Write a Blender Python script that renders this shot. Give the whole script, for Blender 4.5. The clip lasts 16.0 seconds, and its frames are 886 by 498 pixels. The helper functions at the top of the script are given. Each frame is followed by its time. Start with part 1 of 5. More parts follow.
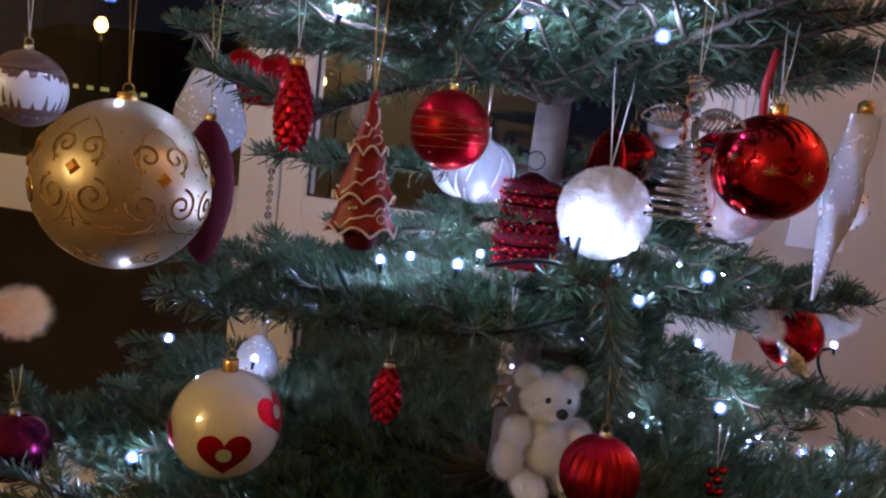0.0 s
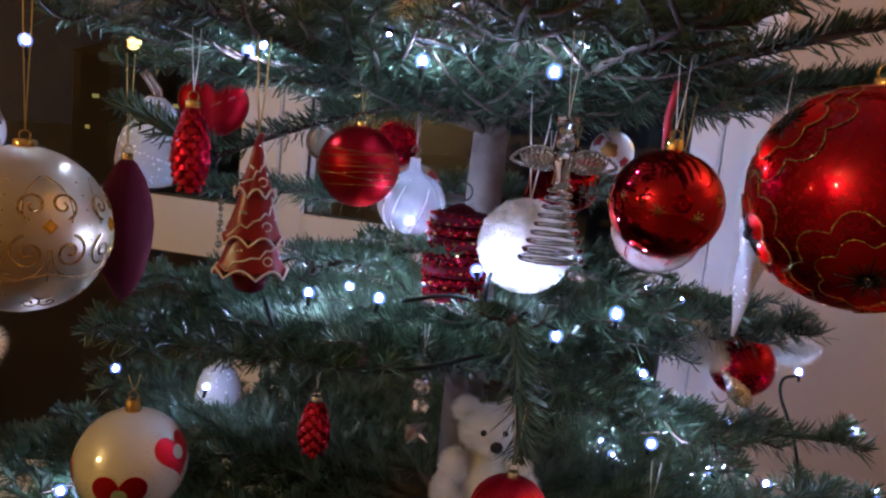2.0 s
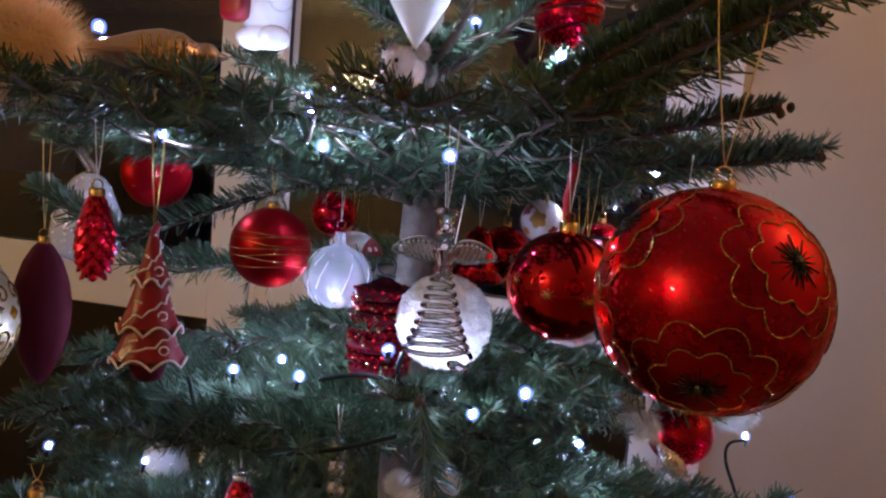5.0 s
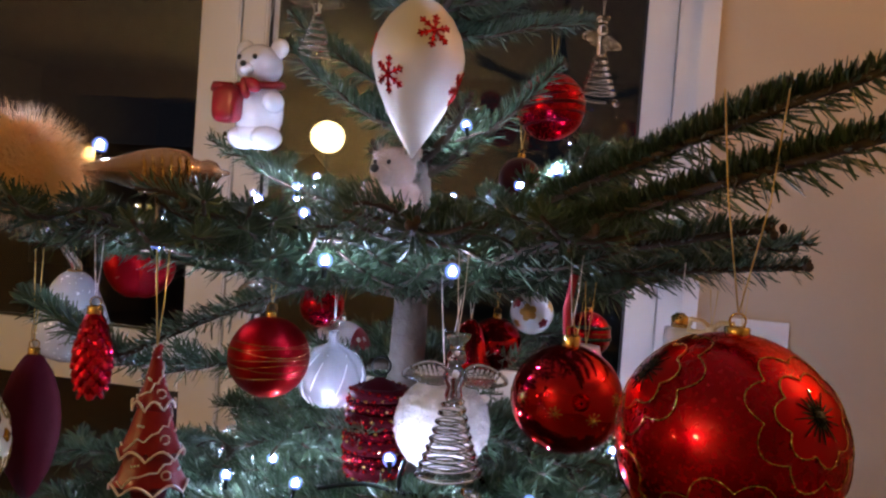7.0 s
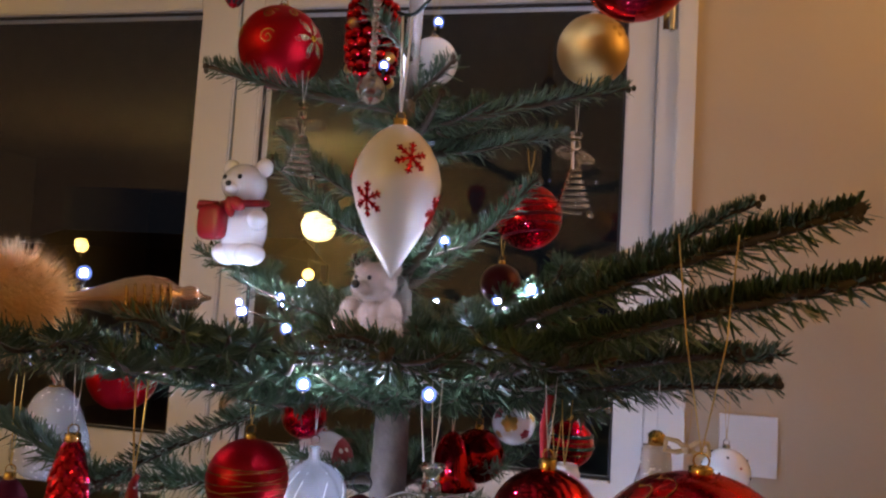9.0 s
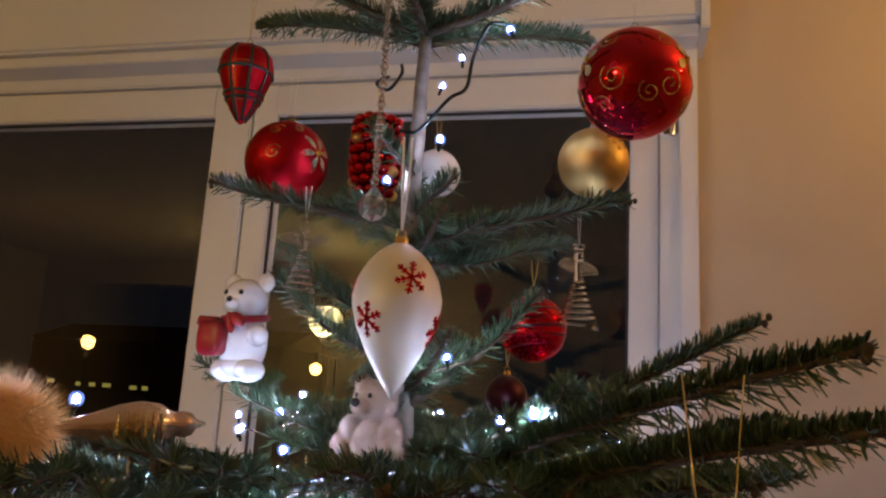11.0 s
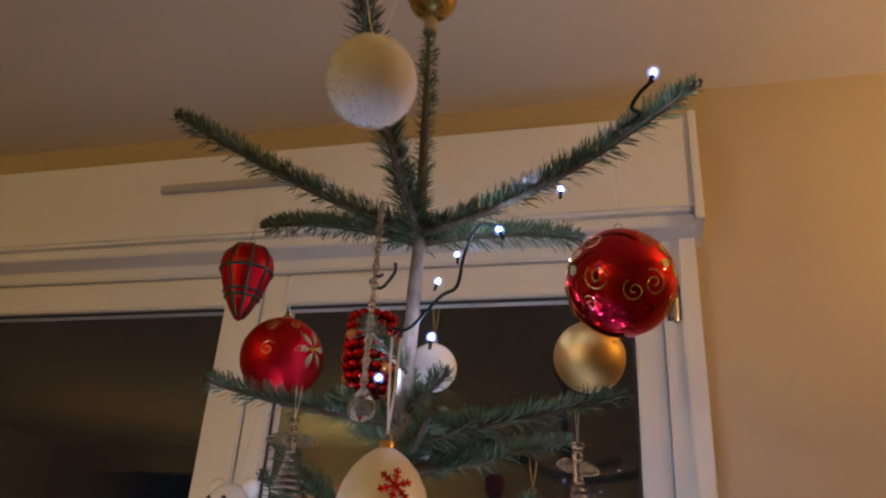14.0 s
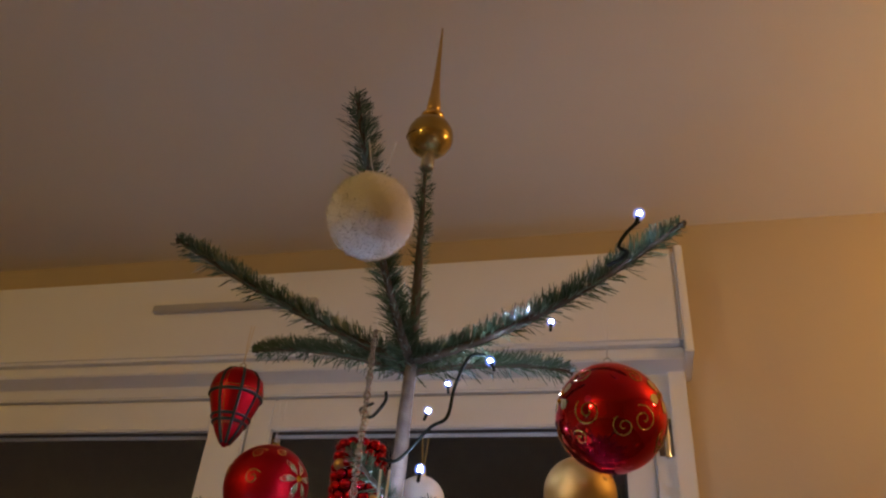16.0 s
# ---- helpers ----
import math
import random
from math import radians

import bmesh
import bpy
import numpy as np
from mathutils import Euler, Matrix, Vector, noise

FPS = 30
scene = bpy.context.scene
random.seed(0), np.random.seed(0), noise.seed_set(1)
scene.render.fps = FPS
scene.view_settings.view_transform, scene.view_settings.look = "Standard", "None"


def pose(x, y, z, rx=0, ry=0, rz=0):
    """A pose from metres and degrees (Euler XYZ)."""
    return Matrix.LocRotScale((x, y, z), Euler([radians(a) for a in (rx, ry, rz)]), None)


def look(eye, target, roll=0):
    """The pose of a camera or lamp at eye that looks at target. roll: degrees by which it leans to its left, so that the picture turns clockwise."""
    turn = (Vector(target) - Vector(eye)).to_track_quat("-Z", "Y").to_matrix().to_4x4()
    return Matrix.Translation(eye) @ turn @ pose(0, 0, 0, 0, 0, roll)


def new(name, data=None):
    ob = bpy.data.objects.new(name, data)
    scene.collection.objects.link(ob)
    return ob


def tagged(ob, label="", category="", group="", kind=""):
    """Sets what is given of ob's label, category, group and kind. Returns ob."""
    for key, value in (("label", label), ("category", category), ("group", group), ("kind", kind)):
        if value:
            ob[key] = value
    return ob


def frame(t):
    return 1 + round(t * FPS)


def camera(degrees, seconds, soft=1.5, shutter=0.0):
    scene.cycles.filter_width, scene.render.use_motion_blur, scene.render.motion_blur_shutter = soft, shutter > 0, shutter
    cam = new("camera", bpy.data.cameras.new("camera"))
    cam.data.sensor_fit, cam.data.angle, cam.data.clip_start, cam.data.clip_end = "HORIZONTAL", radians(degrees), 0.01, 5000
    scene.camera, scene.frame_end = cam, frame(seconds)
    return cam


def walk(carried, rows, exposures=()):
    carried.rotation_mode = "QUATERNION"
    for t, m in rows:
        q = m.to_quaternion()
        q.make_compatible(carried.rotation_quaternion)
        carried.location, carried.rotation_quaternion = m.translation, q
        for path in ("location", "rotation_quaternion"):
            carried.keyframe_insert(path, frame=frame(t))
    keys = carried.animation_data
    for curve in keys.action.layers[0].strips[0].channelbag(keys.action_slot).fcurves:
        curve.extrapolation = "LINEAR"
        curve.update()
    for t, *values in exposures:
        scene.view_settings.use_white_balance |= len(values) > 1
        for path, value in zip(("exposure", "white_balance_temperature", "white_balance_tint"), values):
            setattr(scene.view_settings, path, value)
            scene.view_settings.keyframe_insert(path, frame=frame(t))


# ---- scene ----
cam = camera(60.5, 16.0, soft=2.3)
PATH = [
    (0, (0.0265, 0.0005, 1.1162), (-0.3582, 1.9401, 0.8165), 6.77),
    (0.5, (0.0465, 0.0055, 1.1271), (-0.3391, 1.9455, 0.8308), 6.84),
    (0.8, (0.0683, 0.0115, 1.1272), (-0.3593, 1.9456, 0.8506), 6.92),
    (1, (0.0707, 0.0121, 1.1348), (-0.3471, 1.9466, 0.8467), 6.59),
    (1.5, (0.0977, 0.0223, 1.1374), (-0.3624, 1.9477, 0.8526), 6.49),
    (2, (0.1234, 0.0325, 1.1501), (-0.3678, 1.9487, 0.8558), 5.79),
    (2.5, (0.1452, 0.0399, 1.1560), (-0.3742, 1.9500, 0.8700), 5.16),
    (3, (0.1607, 0.0468, 1.1631), (-0.3684, 1.9560, 0.8896), 4.83),
    (3.5, (0.1777, 0.0546, 1.1711), (-0.3525, 1.9655, 0.9119), 4.40),
    (4, (0.1898, 0.0598, 1.1782), (-0.3339, 1.9749, 0.9371), 4.50),
    (4.2, (0.1907, 0.0586, 1.1771), (-0.3288, 1.9770, 0.9533), 4.62),
    (6.3, (0.1675, 0.0532, 1.2126), (-0.3027, 1.9931, 1.0868), 4.03),
    (6.5, (0.1603, 0.0527, 1.2159), (-0.2908, 1.9984, 1.1132), 3.87),
    (7, (0.1595, 0.0433, 1.2305), (-0.2690, 1.9961, 1.1773), 4.11),
    (7.5, (0.1652, 0.0380, 1.2472), (-0.2560, 1.9932, 1.2380), 4.41),
    (8, (0.1658, 0.0350, 1.2575), (-0.2483, 1.9911, 1.3025), 4.45),
    (8.5, (0.1697, 0.0341, 1.2661), (-0.2454, 1.9889, 1.3454), 4.30),
    (9, (0.1715, 0.0315, 1.2600), (-0.2477, 1.9800, 1.4266), 3.48),
    (9.2, (0.1726, 0.0308, 1.2638), (-0.2506, 1.9765, 1.4510), 3.24),
    (11.5, (0.1778, 0.0374, 1.2874), (-0.2707, 1.9278, 1.7623), 3.67),
    (12, (0.1810, 0.0383, 1.2937), (-0.2609, 1.9103, 1.8416), 3.90),
    (12.5, (0.1825, 0.0411, 1.2963), (-0.2539, 1.8886, 1.9258), 4.12),
    (13, (0.1874, 0.0432, 1.2958), (-0.2488, 1.8650, 1.9961), 4.24),
    (13.5, (0.1944, 0.0401, 1.2992), (-0.2600, 1.8289, 2.0697), 4.17),
    (14, (0.1997, 0.0377, 1.3016), (-0.2791, 1.7842, 2.1504), 3.67),
    (14.5, (0.2006, 0.0399, 1.3010), (-0.2902, 1.7521, 2.2108), 3.65),
    (15, (0.1982, 0.0370, 1.2990), (-0.2894, 1.7149, 2.2720), 3.66),
    (15.5, (0.1998, 0.0292, 1.3021), (-0.2723, 1.6645, 2.3524), 4.50),
    (16, (0.2017, 0.0212, 1.2989), (-0.2349, 1.6103, 2.4321), 5.11),
]
walk(cam, [(t, look(eye, target, roll)) for t, eye, target, roll in PATH], ((0, 0.33, 6050, 9), (3, 0.23, 6300, 9), (6.5, 0.18, 6800, 6), (9, 0.02, 7400, 2), (12.5, 0.06, 7300, -1), (14.5, 0.0, 7300, -1), (16, -0.16, 7300, -1)))

# ---- world, lamps ----
world = bpy.data.worlds.new("night")
scene.world = world
world.use_nodes = True
world.node_tree.nodes["Background"].inputs[0].default_value = (0.012, 0.014, 0.022, 1)
world.node_tree.nodes["Background"].inputs[1].default_value = 0.25


def lamp(name, place, watts, colour, radius):
    data = bpy.data.lights.new(name, "POINT")
    data.energy, data.color, data.shadow_soft_size = watts, colour, radius
    ob = new(name, data)
    ob.location = place
    return ob


WARM = (1.0, 0.60, 0.28)
FLOOR_LAMP, GLOBE_LAMP, SMALL_LAMP = (1.62, 0.95, 1.98), (-2.056, -2.276, 1.881), (-3.69, -1.66, 1.60)
lamp("floor_lamp_light", (FLOOR_LAMP[0], FLOOR_LAMP[1], FLOOR_LAMP[2] + 0.10), 25, WARM, 0.05)

# ---- materials ----


def material(name, colour, rough=0.5, metal=0.0, grain=0.0, scale=60.0, bump=0.0, second=None, mix_scale=8.0, **sockets):
    """A principled material with two scales of variation: broad stains and fine grain."""
    m = bpy.data.materials.new(name)
    m.use_nodes = True
    nodes, links = m.node_tree.nodes, m.node_tree.links
    b = nodes["Principled BSDF"]
    b.inputs["Base Color"].default_value = (*colour, 1)
    b.inputs["Roughness"].default_value = rough
    b.inputs["Metallic"].default_value = metal
    for key, value in sockets.items():
        b.inputs[key.replace("_", " ")].default_value = value
    coords = nodes.new("ShaderNodeTexCoord")
    if second is not None or grain:
        broad = nodes.new("ShaderNodeTexNoise")
        broad.inputs["Scale"].default_value = mix_scale
        broad.inputs["Detail"].default_value = 4
        links.new(coords.outputs["Object"], broad.inputs["Vector"])
        mix = nodes.new("ShaderNodeMix")
        mix.data_type = "RGBA"
        mix.inputs[6].default_value = (*colour, 1)
        mix.inputs[7].default_value = (*(second or [c * (1 - grain) for c in colour]), 1)
        links.new(broad.outputs["Fac"], mix.inputs[0])
        links.new(mix.outputs[2], b.inputs["Base Color"])
    if grain or bump:
        fine = nodes.new("ShaderNodeTexNoise")
        fine.inputs["Scale"].default_value = scale
        fine.inputs["Detail"].default_value = 5
        links.new(coords.outputs["Object"], fine.inputs["Vector"])
        ramp = nodes.new("ShaderNodeMapRange")
        ramp.inputs[3].default_value = max(0.0, rough - 0.08)
        ramp.inputs[4].default_value = min(1.0, rough + 0.10)
        links.new(fine.outputs["Fac"], ramp.inputs[0])
        links.new(ramp.outputs[0], b.inputs["Roughness"])
        if bump:
            relief = nodes.new("ShaderNodeBump")
            relief.inputs["Strength"].default_value = 0.5
            relief.inputs["Distance"].default_value = bump
            links.new(fine.outputs["Fac"], relief.inputs["Height"])
            links.new(relief.outputs[0], b.inputs["Normal"])
    return m


def glitter(name, colour, metal=0.9, scale=900.0):
    """Tiny facets that each lean their own way."""
    m = material(name, colour, 0.25, metal)
    nodes, links = m.node_tree.nodes, m.node_tree.links
    b = nodes["Principled BSDF"]
    coords = nodes.new("ShaderNodeTexCoord")
    cells = nodes.new("ShaderNodeTexVoronoi")
    cells.inputs["Scale"].default_value = scale
    links.new(coords.outputs["Object"], cells.inputs["Vector"])
    geo = nodes.new("ShaderNodeNewGeometry")
    sub = nodes.new("ShaderNodeVectorMath")
    sub.operation = "SUBTRACT"
    sub.inputs[1].default_value = (0.5, 0.5, 0.5)
    links.new(cells.outputs["Color"], sub.inputs[0])
    size = nodes.new("ShaderNodeVectorMath")
    size.operation = "SCALE"
    size.inputs["Scale"].default_value = 1.1
    links.new(sub.outputs[0], size.inputs[0])
    add = nodes.new("ShaderNodeVectorMath")
    links.new(geo.outputs["Normal"], add.inputs[0])
    links.new(size.outputs[0], add.inputs[1])
    unit = nodes.new("ShaderNodeVectorMath")
    unit.operation = "NORMALIZE"
    links.new(add.outputs[0], unit.inputs[0])
    links.new(unit.outputs[0], b.inputs["Normal"])
    return m


def glow(name, colour, strength):
    m = bpy.data.materials.new(name)
    m.use_nodes = True
    b = m.node_tree.nodes["Principled BSDF"]
    b.inputs["Base Color"].default_value = (*colour, 1)
    b.inputs["Emission Color"].default_value = (*colour, 1)
    b.inputs["Emission Strength"].default_value = strength
    return m


def halo_material(name, colour, strength):
    """Transparent shell with its own added emission: the halo of light round a bulb."""
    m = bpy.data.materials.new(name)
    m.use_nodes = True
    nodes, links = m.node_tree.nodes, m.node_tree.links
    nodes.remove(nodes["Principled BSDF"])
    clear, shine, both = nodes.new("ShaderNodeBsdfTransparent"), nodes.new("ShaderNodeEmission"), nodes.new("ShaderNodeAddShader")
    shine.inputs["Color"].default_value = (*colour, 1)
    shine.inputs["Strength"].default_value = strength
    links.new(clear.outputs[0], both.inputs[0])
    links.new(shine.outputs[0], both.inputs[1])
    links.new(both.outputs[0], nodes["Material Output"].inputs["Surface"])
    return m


def needle_material(name, a, c):
    m = material(name, a, 0.34, 0.0, IOR=1.5)
    nodes, links = m.node_tree.nodes, m.node_tree.links
    b = nodes["Principled BSDF"]
    geo = nodes.new("ShaderNodeNewGeometry")
    mix = nodes.new("ShaderNodeMix")
    mix.data_type = "RGBA"
    mix.inputs[6].default_value = (*a, 1)
    mix.inputs[7].default_value = (*c, 1)
    links.new(geo.outputs["Random Per Island"], mix.inputs[0])
    links.new(mix.outputs[2], b.inputs["Base Color"])
    return m


WALL = material("painted_wall", (0.54, 0.43, 0.30), 0.75, 0, 0.10, 120, 0.0006, mix_scale=1.6)
CEIL = material("ceiling_paint", (0.76, 0.69, 0.58), 0.85, 0, 0.07, 90, 0.0006, mix_scale=1.2)
FRAME = material("white_gloss_paint", (0.78, 0.75, 0.70), 0.35, 0, 0.06, 40, 0.0002, mix_scale=3)
SEAM = material("dark_rubber_seal", (0.03, 0.03, 0.03), 0.6)
FLOOR = material("oak_floor", (0.26, 0.16, 0.09), 0.45, 0, 0.3, 30, 0.0005, mix_scale=5)
PANE = material("window_glass", (1, 1, 1), 0.0, 0, Transmission_Weight=1.0, IOR=1.5)
NEEDLE = needle_material("fir_needles", (0.026, 0.058, 0.025), (0.078, 0.126, 0.066))
BARK = material("grey_fir_bark", (0.28, 0.23, 0.18), 0.85, 0, 0.6, 70, 0.006, second=(0.065, 0.05, 0.04), mix_scale=55)
TWIG = material("young_brown_twig", (0.075, 0.050, 0.028), 0.8, 0, 0.4, 200, 0.0006, mix_scale=40)
EDGE = (1.0, 0.10, 0.16, 1)
RED_SHINY = material("red_mirror_lacquer", (0.50, 0.003, 0.016), 0.05, 1.0, Coat_Weight=0.35, Coat_Roughness=0.02, Specular_Tint=EDGE)
RED_SATIN = material("red_satin_lacquer", (0.46, 0.002, 0.015), 0.25, 1.0, 0.12, 400, 0.0, Coat_Weight=0.35, Coat_Roughness=0.02, Specular_Tint=EDGE)
RED_MATT = material("red_matt_lacquer", (0.36, 0.005, 0.012), 0.38, 0.9, 0.15, 300, 0.0, Coat_Weight=0.15, Coat_Roughness=0.08, Specular_Tint=EDGE)
RED_DARK = material("dark_red_velvet_lacquer", (0.070, 0.002, 0.008), 0.75, 0.0, 0.2, 300, 0.0002, Specular_IOR_Level=0.12)
RED_FLAT = material("red_felt", (0.30, 0.002, 0.012), 0.36, 0, 0.3, 500, 0.0006, Coat_Weight=0.3, Coat_Roughness=0.15)
RED_GLIT = glitter("red_glitter", (0.62, 0.010, 0.022))
GOLD_GLIT = glitter("gold_glitter", (0.55, 0.36, 0.13))
PALE_GLIT = glitter("pale_gold_glitter", (0.62, 0.50, 0.32))
SILVER_GLIT = glitter("silver_glitter", (0.62, 0.60, 0.58))
BLACK_GLIT = glitter("black_glitter", (0.018, 0.014, 0.014), 0.4)
GREEN_GLIT = glitter("dark_green_glitter", (0.02, 0.05, 0.03), 0.5)
GOLD = material("gold_cap_metal", (0.75, 0.50, 0.18), 0.18, 1.0, 0.1, 600)
SILVER = material("silver_cap_metal", (0.75, 0.74, 0.72), 0.16, 1.0, 0.1, 600)
GOLD_SATIN = material("gold_satin_lacquer", (0.66, 0.42, 0.14), 0.33, 1.0, 0.12, 300)
CHAMPAGNE = material("champagne_frosted_glass", (0.68, 0.56, 0.37), 0.31, 0.82, 0.08, 300, mix_scale=20, Coat_Weight=0.25, Coat_Roughness=0.12)
PEARL = material("pearl_lacquer", (0.86, 0.80, 0.64), 0.14, 0.30, 0.06, 300, Coat_Weight=1.0, Coat_Roughness=0.01)
STRAW = material("pale_yellow_fabric", (0.66, 0.50, 0.27), 0.8, 0, 0.2, 300, 0.001)
CREAM = material("cream_satin_lacquer", (0.80, 0.74, 0.64), 0.42, 0.1, 0.06, 300, Coat_Weight=0.2)
WHITE_GLAZE = material("white_glazed_glass", (0.82, 0.80, 0.78), 0.2, 0, 0.06, 200, Coat_Weight=0.5)
WHITE_FUR = material("white_plush", (0.80, 0.76, 0.69), 0.9, 0, 0.14, 420, 0.0015, mix_scale=60, Sheen_Weight=0.5)
COTTON = material("white_cotton_wool", (0.76, 0.74, 0.70), 0.9, 0, 0.10, 200, 0.0030, mix_scale=50, Sheen_Weight=0.3)
BEIGE_FUR = material("pale_pink_plush", (0.58, 0.45, 0.38), 0.9, 0, 0.15, 500, 0.0008, mix_scale=60, Sheen_Weight=0.2)
ORANGE_FUR = material("orange_down", (0.95, 0.50, 0.13), 0.85, 0, 0, second=(0.95, 0.82, 0.58), mix_scale=55)
BLACK = material("black_plastic", (0.012, 0.012, 0.012), 0.35)
CABLE = material("dark_green_cable", (0.008, 0.013, 0.010), 0.7, Specular_IOR_Level=0.2)
CLEAR = material("clear_glass", (0.98, 0.98, 0.98), 0.02, 0, Transmission_Weight=0.90, IOR=1.50)
BEAD = material("cut_crystal", (0.97, 0.98, 1.0), 0.01, 0, Transmission_Weight=0.95, IOR=1.55, Coat_Weight=1.0, Coat_Roughness=0.01)
RIBBED = material("ribbed_clear_glass", (0.96, 0.97, 1.0), 0.20, 0, 0.0, 90, 0.004, Transmission_Weight=0.62, IOR=1.45, Coat_Weight=0.6, Coat_Roughness=0.03)
DRAWN = material("drawn_glass", (0.97, 0.985, 1.0), 0.0, 0, Transmission_Weight=1.0, IOR=1.5)
ROSE_GLASS = material("pale_rose_glass", (0.74, 0.60, 0.55), 0.14, 0, 0.1, 90, Transmission_Weight=0.72, IOR=1.3)
FROST = material("frosted_white_glass", (0.90, 0.90, 0.92), 0.24, 0, 0.05, 200, Transmission_Weight=0.50, IOR=1.35, Coat_Weight=0.6, Coat_Roughness=0.05)
SMOKE = material("smoky_silver_glass", (0.62, 0.55, 0.42), 0.12, 0.5, 0.2, 120, Transmission_Weight=0.4)
AMBER = material("amber_gem", (0.9, 0.42, 0.03), 0.05, 0.3, Transmission_Weight=0.5, IOR=1.6)
GOLD_THREAD = material("gold_thread", (0.62, 0.43, 0.14), 0.35, 0.8)
WHITE_THREAD = material("white_ribbon", (0.75, 0.73, 0.70), 0.6)
RED_THREAD = material("red_ribbon", (0.40, 0.01, 0.02), 0.6)
BROWN = material("brown_matt_paint", (0.16, 0.09, 0.06), 0.5, 0.1, 0.3, 200)
TEAL = material("dark_teal_lacquer", (0.004, 0.016, 0.020), 0.15, 0.9)
PURPLE = material("dark_plum_lacquer", (0.16, 0.01, 0.05), 0.18, 0.9)
PIPING = material("pale_pink_piping", (0.86, 0.72, 0.69), 0.6, 0, 0.1, 400)
BROWN_GLASS = material("golden_brown_glass", (0.70, 0.47, 0.31), 0.08, 0.55, 0.2, 120, Transmission_Weight=0.4)
LED = glow("cold_white_led", (0.53, 0.63, 1.14), 1300)
HALO = halo_material("led_glow_halo", (0.17, 0.28, 1.0), 0.48)
STREET = glow("street_light", (1.0, 0.60, 0.20), 5)
CARD = material("white_plastic_plate", (0.75, 0.74, 0.72), 0.4, 0, 0.05, 60)
TARTAN = material("dark_green_paint", (0.008, 0.020, 0.013), 0.45, 0, 0.2, 300)
OLIVE_GOLD = material("olive_gold_glass", (0.46, 0.31, 0.09), 0.16, 0.8, 0.25, 120)
ROUGH_GOLD = material("sparkling_gold_lacquer", (0.66, 0.42, 0.14), 0.42, 1.0, 0.25, 700, 0.0006, mix_scale=40)
DEEP_RED = material("deep_red_mirror", (0.045, 0.002, 0.004), 0.30, 0.6)
RED_SOFT = material("red_frosted_lacquer", (0.46, 0.006, 0.014), 0.42, 0.95, 0.12, 300, 0.0, Coat_Weight=0.2, Coat_Roughness=0.05, Specular_Tint=EDGE)
SPARK = material("white_glass_beads", (0.92, 0.92, 0.92), 0.08, 0, Coat_Weight=1.0)
FACET = material("red_mirror_facets", (0.56, 0.006, 0.030), 0.24, 1.0, Coat_Weight=0.5, Coat_Roughness=0.03)
SHADED_GREY = material("shaded_slot_grey", (0.42, 0.40, 0.38), 0.5, 0, 0.1, 60)

# ---- mesh building ----


